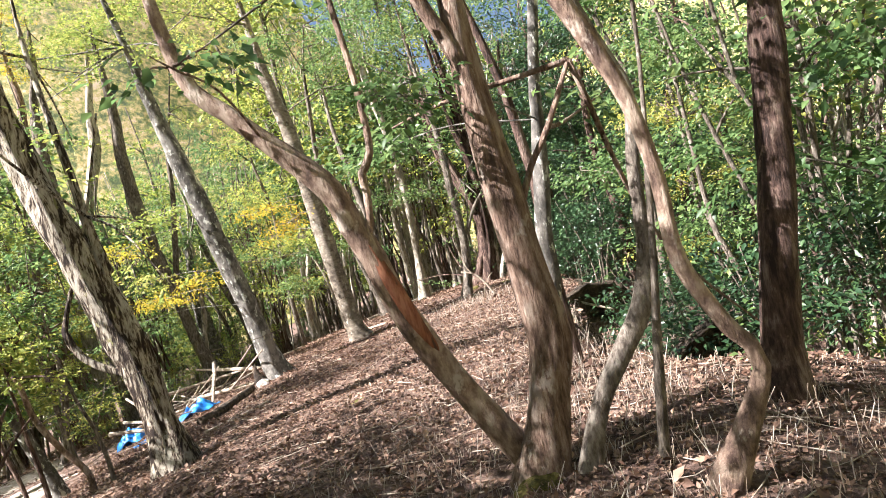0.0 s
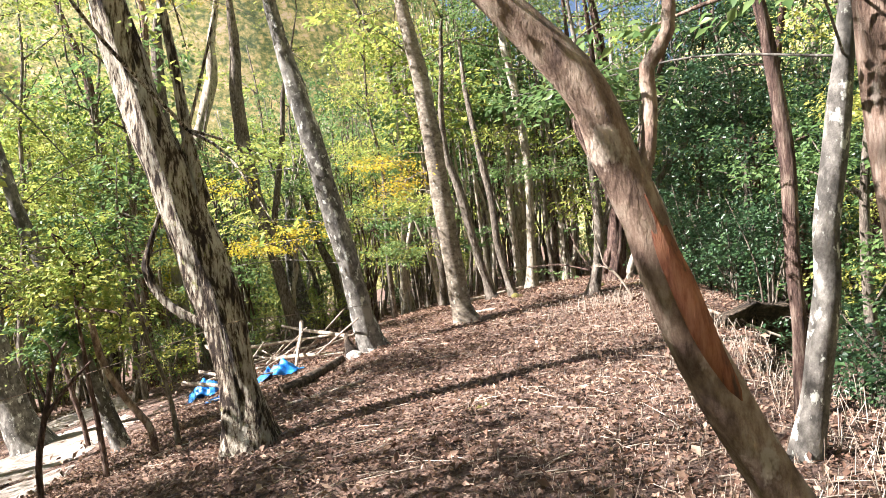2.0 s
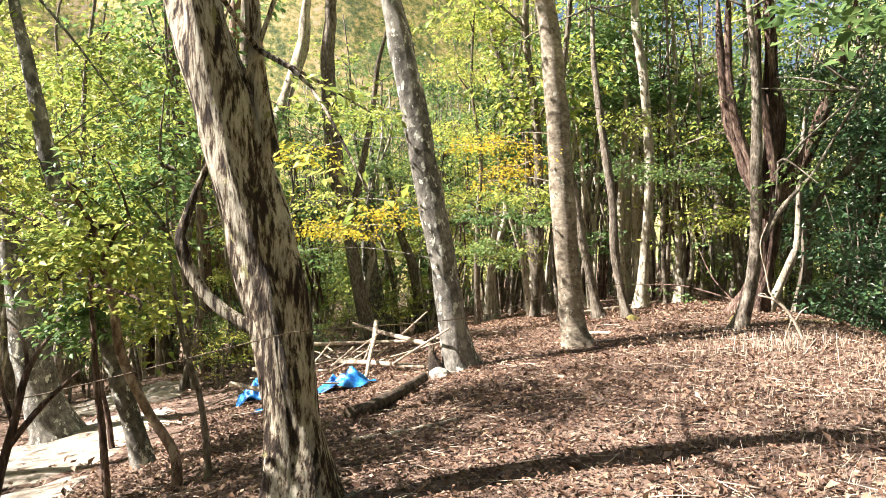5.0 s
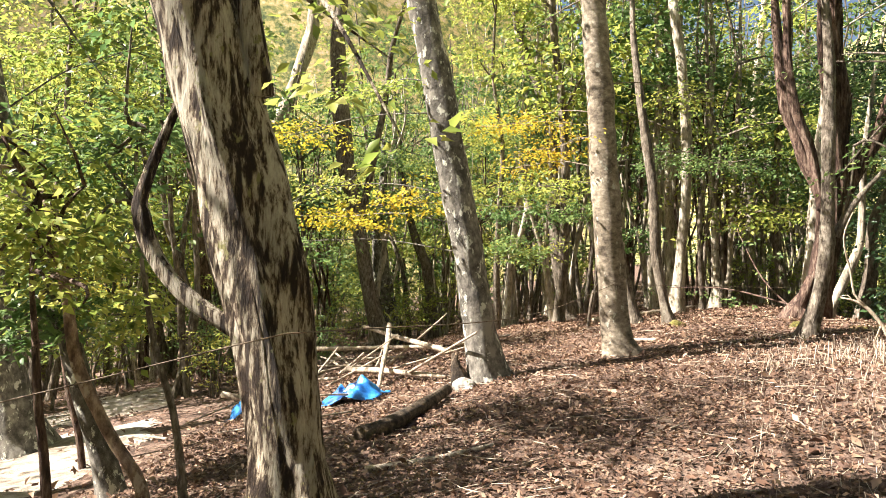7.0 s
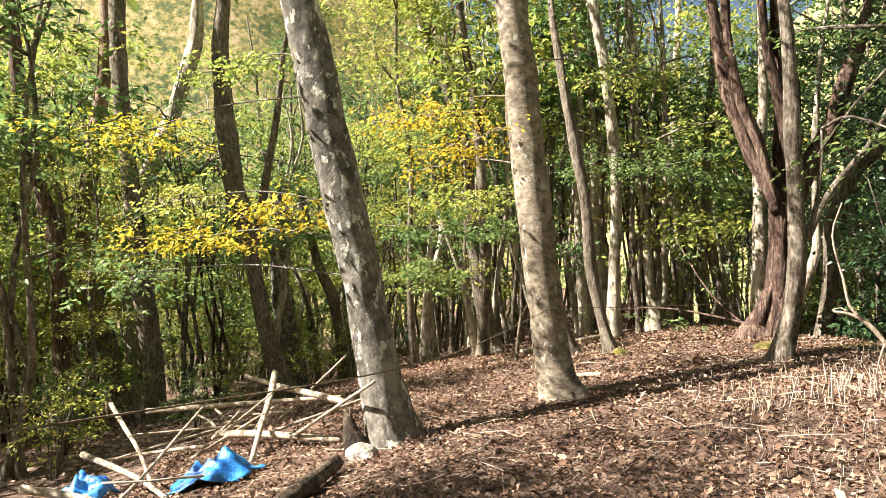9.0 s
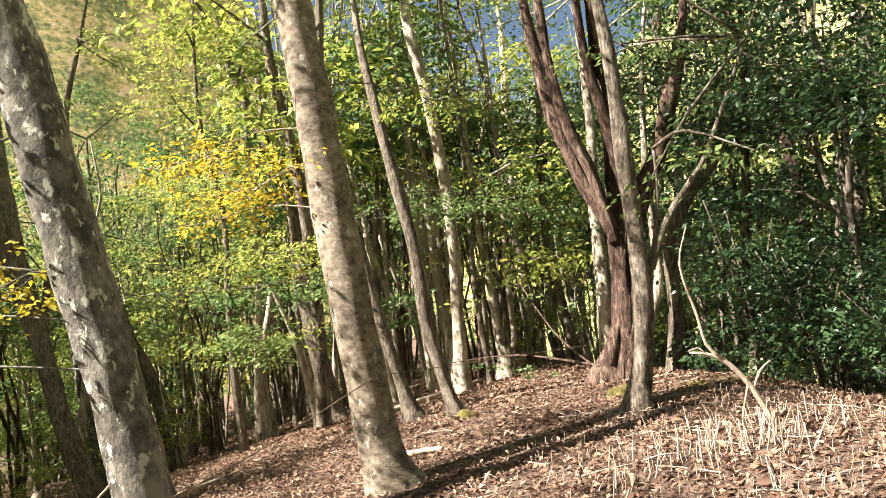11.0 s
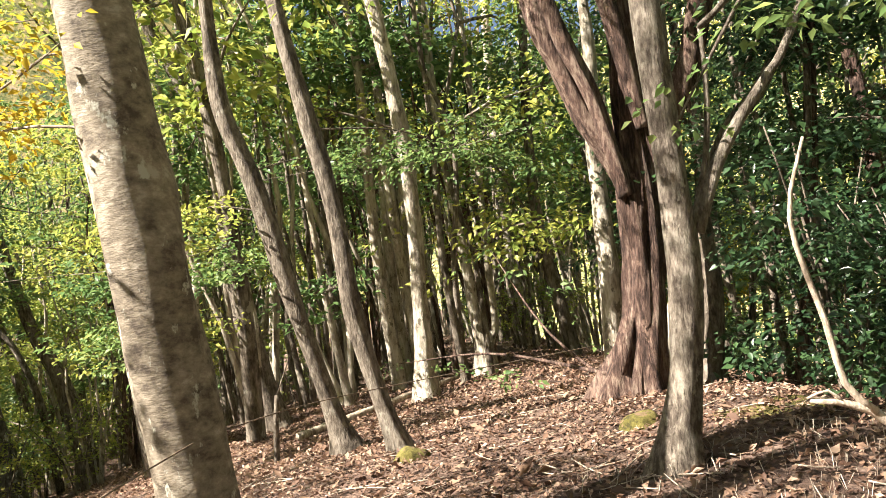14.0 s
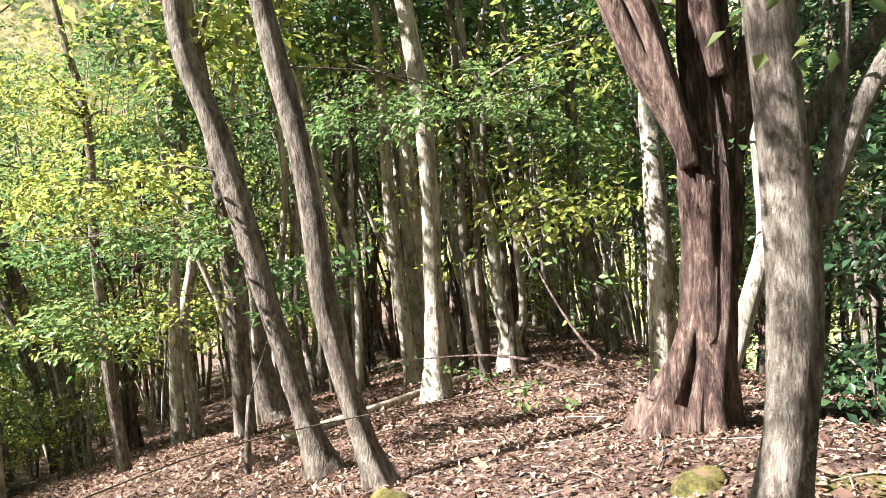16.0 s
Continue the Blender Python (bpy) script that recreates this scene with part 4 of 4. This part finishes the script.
thicket = [(2.5, 15.6), (2.8, 16.6), (2.6, 17.6), (3.2, 15.0), (2.4, 18.7), (3.1, 18.2), (2.7, 14.3), (2.9, 12.4), (2.8, 11.0), (2.9, 9.4), (3.4, 8.2), (3.5, 10.2), (3.6, 13.2), (3.9, 17.2), (3.8, 6.6), (3.2, 20.0)]
for n in range(110 + len(thicket)):
    while True:
        x, y = thicket[n - 110] if n >= 110 else (0, 0)
        if n >= 110:
            break
        x, y = rng.uniform(-22, 13), rng.uniform(3, 40)
        if not (-7.6 < x < 2.6 and y < 25) and not (-11.5 < x < 3 and y < 16):
            break
    i = 3 if n >= 110 or x > 3 and rng.uniform() < 0.65 else int(rng.integers(0, 3))
    m = Matrix.Translation((x, y, height(x, y))) @ Matrix.Rotation(rng.uniform(0, 6.28), 4, "Z")
    s = rng.uniform(0.7, 1.3)
    if i in first:
        made = copy_thing(shrubs[i], m)
    else:
        first.add(i)
        made = shrubs[i]
        made.matrix_basis = m
    made.scale = (s, s, s)


# ---- leaf litter and cut stems ----
def litter(n, seed, xr, yr, size):
    rng = np.random.default_rng(seed)
    x, y = rng.uniform(*xr, n), rng.uniform(*yr, n)
    z = np.array([height(a, b) for a, b in zip(x, y)]) + rng.uniform(0.002, 0.03, n)
    pos = np.stack([x, y, z], 1)
    a = rng.uniform(0, 6.3, n)
    fwd = np.stack([np.cos(a), np.sin(a), rng.normal(0, 0.35, n)], 1)
    up = np.array([0, 0, 1.0]) + rng.normal(0, 0.4, (n, 3))
    wide = np.cross(fwd, up)
    wide /= np.linalg.norm(wide, axis=1)[:, None]
    nor = np.cross(wide, fwd)
    ln = size * rng.uniform(0.6, 1.4, (n, 1))
    curl = rng.normal(0.25, 0.25, (n, 1)) * ln
    v = np.stack([pos, pos + fwd * ln * 0.5 + wide * ln * 0.3 + nor * curl * 0.6, pos + fwd * ln + nor * curl * 0.4, pos + fwd * ln * 0.5 - wide * ln * 0.3 + nor * curl * 0.6], 1).reshape(-1, 3)
    return quick_mesh("leaf_litter", v, 4, ((0, 1, 2), (0, 2, 3)))


me = litter(150000, 71, (-7.5, 3.2), (0.5, 21), 0.04)
me.materials.append(LITTER)
tagged(new("leaf_litter", me), "thick layer of dry curled brown leaves", "fallen leaves", kind="stuff")
me = litter(40000, 72, (-20, 9), (3, 42), 0.08)
me.materials.append(LITTER)
tagged(new("leaf_litter", me), "dry brown fallen leaves across the slopes", "fallen leaves", kind="stuff")
me = litter(45000, 73, (-7.5, 3.6), (20.8, 30), 0.05)
me.materials.append(LITTER)
tagged(new("leaf_litter", me), "dry brown leaves further along the ridge", "fallen leaves", kind="stuff")


def cut_stems(n, seed, place, hgt, thick, name, label):
    """Short dry stalks standing at all angles, as thin three-sided spikes."""
    rng = np.random.default_rng(seed)
    xy = np.array([place(rng) for _ in range(n)])
    z = np.array([height(a, b) for a, b in xy]) - 0.02
    base = np.column_stack([xy, z])
    d = np.column_stack([rng.normal(0, 0.28, (n, 2)), np.ones(n)])
    d /= np.linalg.norm(d, axis=1)[:, None]
    ln = hgt * rng.uniform(0.35, 1.5, (n, 1))
    tip = base + d * ln
    r = thick * rng.uniform(0.6, 1.4, n)
    vs = []
    for k in range(3):
        o = np.column_stack([np.cos(k * 2.1) * r, np.sin(k * 2.1) * r, np.zeros(n)])
        vs += [base + o, tip + o * 0.7]
    v = np.stack(vs, 1).reshape(-1, 3)
    me = quick_mesh(name, v, 6, ((0, 2, 3), (0, 3, 1), (2, 4, 5), (2, 5, 3), (4, 0, 1), (4, 1, 5), (1, 3, 5)))
    me.materials.append(STRAW)
    return tagged(new(name, me), label, "dry stems", kind="stuff")


def on_ridge(rng):
    while True:
        x, y = rng.normal(0.3, 1.3), rng.uniform(2.5, 17)
        if x > -2.6 + 0.1 * (y - 2):
            return x, y


def on_edge(rng):
    y = rng.uniform(5, 13.5)
    return rng.normal(1.15, 0.3), y


def tuft(rng):
    return rng.normal(0.0, 0.55), rng.normal(14.6, 0.35)


cut_stems(6000, 81, on_ridge, 0.08, 0.003, "cut_stems", "short dry cut bamboo-grass stalks on the ridge")
cut_stems(480, 82, on_edge, 0.2, 0.004, "cut_stems", "taller dry stalks along the eroded bank")
cut_stems(120, 83, tuft, 0.2, 0.006, "cut_stems", "tuft of pale dry stalks in the sun")
cut_stems(1000, 84, lambda g: (g.uniform(-1.5, 3.2), g.uniform(1.5, 6)), 0.16, 0.0035, "cut_stems", "dry stalks between the nearest trunks")


def twigs(n, seed, xr, yr, label):
    rng = np.random.default_rng(seed)
    out = []
    for k in range(n):
        x, y, a, ln = rng.uniform(*xr), rng.uniform(*yr), rng.uniform(0, 6.3), rng.uniform(0.15, 0.6)
        pts = []
        for u in (0, 0.5, 1):
            px, py = x + math.cos(a) * ln * u, y + math.sin(a) * ln * u + rng.normal(0, 0.03)
            pts.append([px, py, height(px, py) + 0.012 + rng.uniform(0, 0.03), 0.005 * (1.2 - 0.7 * u)])
        out.append(tube(pts, 0.15, 4, 0.0))
    v, f = joined(out)
    return tagged(mesh_object("twigs", v, f, DEADWOOD), label, "twigs", kind="stuff")


twigs(1100, 91, (-6, 2.5), (2, 22), "scattered dry twigs on the leaf litter")


def fallen(name, label, mat, pts, category="branch", rough=0.08, sides=10, side_pts=()):
    """A dead branch or log lying on the ground, with its side branches as parts."""
    root = tagged(empty(name, pts[0][:3]), label, category)
    v, f = tube(pts, 0.1, sides, rough, 0.0, len(label), 0.12)
    mesh_object("stem", v, f, mat, root)
    for s in side_pts:
        v, f = tube(s, 0.1, 8, rough, 0.0, 3, 0.1)
        mesh_object("side_branch", v, f, mat, root)
    return root


def lying(x0, y0, x1, y1, r, up0=0.0, up1=0.0):
    p = []
    for u in (0, 0.33, 0.66, 1):
        x, y = x0 + (x1 - x0) * u, y0 + (y1 - y0) * u + 0.05 * math.sin(u * 5 + x0)
        p.append([x, y, height(x0, y0) * (1 - u) + height(x1, y1) * u + up0 * (1 - u) + up1 * u + r * 0.8, r * (1 - 0.4 * u)])
    return p


fallen("fallen_log", "dark rotten log lying among dry leaves", ROTWOOD, [(-4.77, 12.14, -0.62, 0.09), (-4.58, 12.64, -0.59, 0.081), (-4.47, 13.32, -0.56, 0.072), (-4.39, 14.1, -0.55, 0.063)], "log", 0.12, 12)
fallen("dead_branch", "bleached dead branch leaning over the bank", DEADWOOD, [(0.67, 15.02, -0.01, 0.022), (0.49, 15.01, 0.35, 0.022), (0.28, 15.02, 0.58, 0.019), (0.06, 15.03, 0.64, 0.008)], side_pts=[[(0.3, 15.01, 0.57, 0.018), (0.2, 15.02, 0.69, 0.014), (0.15, 15, 0.93, 0.013), (0.06, 14.98, 1.33, 0.01), (0.14, 14.95, 1.63, 0.006)], [(0.19, 15.02, 0.61, 0.008), (0.13, 15.02, 0.67, 0.006), (0.05, 15.03, 0.65, 0.005)], [(0.52, 15.01, 0.29, 0.011), (0.59, 14.99, 0.44, 0.01), (0.68, 14.98, 0.51, 0.005)], [(0.49, 15.01, 0.35, 0.013), (0.44, 15.03, 0.17, 0.01), (0.41, 15.04, 0.02, 0.006)]])
for args in ((-6.6, 16.6, -4.7, 15.4, 0.05, 0.15, 0.02), (-7.6, 15.4, -6.0, 14.2, 0.035, 0.5, 0.0), (-6.2, 17.5, -5.6, 15.2, 0.045, 0.7, 0.0), (-8.2, 17.8, -5.2, 17.2, 0.04, 0.6, 0.2), (-7.2, 13.9, -5.9, 13.6, 0.04, 0.4, 0.03), (-8.0, 16.6, -6.6, 15.0, 0.03, 0.9, 0.0), (-5.0, 16.9, -6.9, 18.2, 0.05, 0.1, 0.7), (-4.4, 11.2, -3.4, 11.5, 0.03, 0.0, 0.0), (-3.0, 22.5, -0.6, 24.5, 0.06, 0.05, 0.05), (-2.4, 17.4, -1.9, 17.0, 0.04, 0.0, 0.0), (1.3, 12.5, 2.3, 11.4, 0.03, 0.35, 0.1), (1.0, 10.8, 2.2, 11.6, 0.022, 0.1, 0.3), (1.2, 13.6, 2.6, 13.2, 0.03, 0.1, 0.4)):
    fallen("dead_branch", "pale bleached dead branch lying on the ground", DEADWOOD, lying(*args))

debris = np.random.default_rng(17)
for n in range(20):
    x, y, a, ln = debris.uniform(-8.4, -4.9), debris.uniform(13.6, 19.0), debris.uniform(0, 6.3), debris.uniform(0.7, 2.0)
    fallen("dead_branch", "thin bleached dead branch in a tangled pile", DEADWOOD, lying(x, y, x + math.cos(a) * ln, y + math.sin(a) * ln, debris.uniform(0.012, 0.03), debris.uniform(0, 0.15), debris.uniform(0, 0.7)))


def snag(pts):
    root = tagged(empty("tree_stump", pts[0][:3]), "small broken rotten stump with jagged top", "stump")
    v, f = tube([[pts[0][0], pts[0][1], pts[0][2] - 0.12, pts[0][3] * 1.2]] + pts, 0.05, 12, 0.15, 0.4, 5, 0.4)
    mesh_object("trunk", v, f, ROTWOOD, root)
    for k in range(4):
        a = k * 1.6
        x, y = pts[1][0] + 0.03 * math.cos(a), pts[1][1] + 0.03 * math.sin(a)
        v, f = tube([[x, y, pts[1][2] - 0.05, 0.03], [x + 0.01, y, pts[1][2] + 0.1 + 0.04 * k, 0.006]], 0.04, 6, 0.1)
        mesh_object("splinter", v, f, ROTWOOD, root)


snag([(-4.35, 14.71, -0.61, 0.123), (-4.42, 14.7, -0.39, 0.075), (-4.46, 14.69, -0.21, 0.021)])


# mossy stump beside the big forked tree
def moss_clump(x, y, w, hgt, seed, label):
    v, f = [], []
    n, rings = 22, 7
    for j in range(rings):
        u = j / (rings - 1)
        for i in range(n):
            a = i * 2 * math.pi / n
            r = w * math.cos(u * 1.5) * (1 + 0.35 * noise.noise(Vector((math.cos(a) * 1.3 + seed, math.sin(a) * 1.3, u))))
            px, py = x + r * math.cos(a), y + r * math.sin(a) * 0.8
            v.append((px, py, height(px, py) - 0.05 + hgt * math.sin(u * 1.55) * (1 + 0.25 * noise.noise(Vector((px * 6, py * 6, seed))))))
    for j in range(rings - 1):
        for i in range(n):
            k = (i + 1) % n
            f.append((j * n + i, j * n + k, (j + 1) * n + k, (j + 1) * n + i))
    f.append(tuple(range((rings - 1) * n, rings * n)))
    tagged(mesh_object("moss_mound", v, f, MOSS), label, "moss")


moss_clump(0.25, 17.9, 0.17, 0.16, 1, "low mossy stump at the foot of the forked tree")
moss_clump(1.5, 17.6, 0.45, 0.07, 2, "flat yellow-green moss cushion on the bank")
moss_clump(0.95, 17.5, 0.45, 0.06, 8, "yellow-green moss spread beside a pale trunk")
moss_clump(2.1, 17.0, 0.3, 0.07, 3, "moss cushion on the edge of the bank")
moss_clump(-1.5, 18.6, 0.16, 0.16, 4, "moss round the foot of a leaning tree")
moss_clump(0.2, 4.3, 0.2, 0.14, 5, "yellow-green moss at the foot of the near trunk")
moss_clump(-1.6, 9.0, 0.22, 0.06, 6, "small moss patch among the leaves")

# upturned root plate in the hollow of the bank
def root_plate(x, y, z, w, hgt):
    root = tagged(empty("root_plate", (x, y, height(x, y))), "dark upturned root plate with bare roots over a hollow", "stump")
    v, f, n, rings = [], [], 30, 8
    for side in (0, 1):
        for j in range(rings):
            u = (j + 1) / rings
            for i in range(n):
                a = i * 2 * math.pi / n
                k = u * (1 + 0.3 * noise.noise(Vector((math.cos(a) * 2, math.sin(a) * 2, 4))))
                px, pz = w * k * math.cos(a), hgt * k * math.sin(a)
                dip = 0.3 * (1 - u * u) + 0.1 * noise.noise(Vector((px * 5, pz * 5, side)))
                v.append((x + px, y + 0.25 * px + (dip if side == 0 else 0.35 + 0.2 * (1 - u)), z + pz))
    for side in (0, 1):
        o = side * rings * n
        for j in range(rings - 1):
            for i in range(n):
                k = (i + 1) % n
                f.append((o + j * n + i, o + j * n + k, o + (j + 1) * n + k, o + (j + 1) * n + i))
        f.append(tuple(range(o, o + n)))
    for i in range(n):
        k = (i + 1) % n
        f.append(((rings - 1) * n + i, (rings - 1) * n + k, (2 * rings - 1) * n + k, (2 * rings - 1) * n + i))
    mesh_object("earth", v, f, ROTWOOD, root)
    g = np.random.default_rng(9)
    for k in range(18):
        a, b = g.uniform(0, 6.3), g.uniform(0.3, 1.0)
        p = np.array((x + w * b * math.cos(a), y + 0.25 * w * b * math.cos(a) + 0.15, z + hgt * b * math.sin(a)))
        d = np.array((math.cos(a) * 0.7, g.uniform(-0.9, -0.1), math.sin(a) * 0.5)) * g.uniform(0.2, 0.6)
        q = p + d * 0.5 + g.normal(0, 0.05, 3)
        e = p + d + g.normal(0, 0.08, 3)
        tv, tf = tube([[*p, 0.025], [*q, 0.015], [*e, 0.005]], 0.08, 6, 0.1)
        mesh_object("bare_root", tv, tf, ROTWOOD if k % 3 else DEADWOOD, root)


root_plate(2.3, 13.2, -0.55, 0.85, 0.6)
root_plate(2.9, 8.6, -0.75, 0.7, 0.55)

# rock by the lichened tree
bm = bmesh.new()
bmesh.ops.create_icosphere(bm, subdivisions=3, radius=0.17)
for v in bm.verts:
    v.co *= 1 + 0.35 * noise.noise(v.co * 7)
    v.co.z *= 0.7
me = bpy.data.meshes.new("rock")
bm.to_mesh(me)
bm.free()
me.materials.append(ROCK)
rock = tagged(new("rock", me), "pale grey rock at the foot of a trunk", "rock")
rock.location = (-4.26, 14.56, -0.61)


# blue tarpaulin scraps
def tarp(x, y, w, d, hgt, seed, label):
    v, f, n = [], [], 22
    for j in range(n):
        for i in range(n):
            a, b = i / (n - 1) - 0.5, j / (n - 1) - 0.5
            k = noise.noise(Vector((a * 3 + seed, b * 3, seed))) + 0.5 * noise.noise(Vector((a * 8, b * 8 + seed, 2)))
            px = x + a * w * (1 + 0.3 * noise.noise(Vector((b * 4, seed, 1))))
            py = y + b * d * (1 + 0.3 * noise.noise(Vector((a * 4, seed, 5))))
            v.append((px, py, height(px, py) + 0.03 + max(0.0, hgt * (1 - 3 * (a * a + b * b))) * (0.65 + 0.6 * k) + 0.03 * abs(k)))
    for j in range(n - 1):
        for i in range(n - 1):
            f.append((j * n + i, j * n + i + 1, (j + 1) * n + i + 1, (j + 1) * n + i))
    ob = mesh_object("tarpaulin", v, f, TARP)
    sol = ob.modifiers.new("thick", "SOLIDIFY")
    sol.thickness = 0.006
    tagged(ob, label, "tarpaulin", "blue tarpaulin scraps")


tarp(-7.3, 14.9, 0.6, 0.5, 0.5, 1, "crumpled bright blue tarpaulin heap among branches")
tarp(-5.75, 14.6, 0.75, 0.5, 0.3, 4, "crumpled blue tarpaulin lying on dry leaves")
tarp(-6.3, 13.7, 0.8, 0.35, 0.06, 7, "torn blue tarpaulin strip under the leaves")


# fence wire strung from trunk to trunk
def wire(pts, label):
    v, f = tube([[*p, 0.004] for p in pts], 0.25, 5, 0.0)
    tagged(mesh_object("wire", v, f, WIRE), label, "wire", "fence wire")


wire([(-4.06, 9.02, 0.78), (-3.245, 12.505, 0.55), (-2.43, 15.99, 0.68)], "thin rusty wire sagging between two trunks")
wire([(-2.43, 15.99, 0.68), (-1.9, 17.6, 0.55), (0.35, 18.9, 0.5)], "thin wire running on to the forked tree")
wire([(-7.6, 7, 0.2), (-6, 8.2, 0.3), (-4.06, 9.02, 0.78)], "thin wire running down the slope")
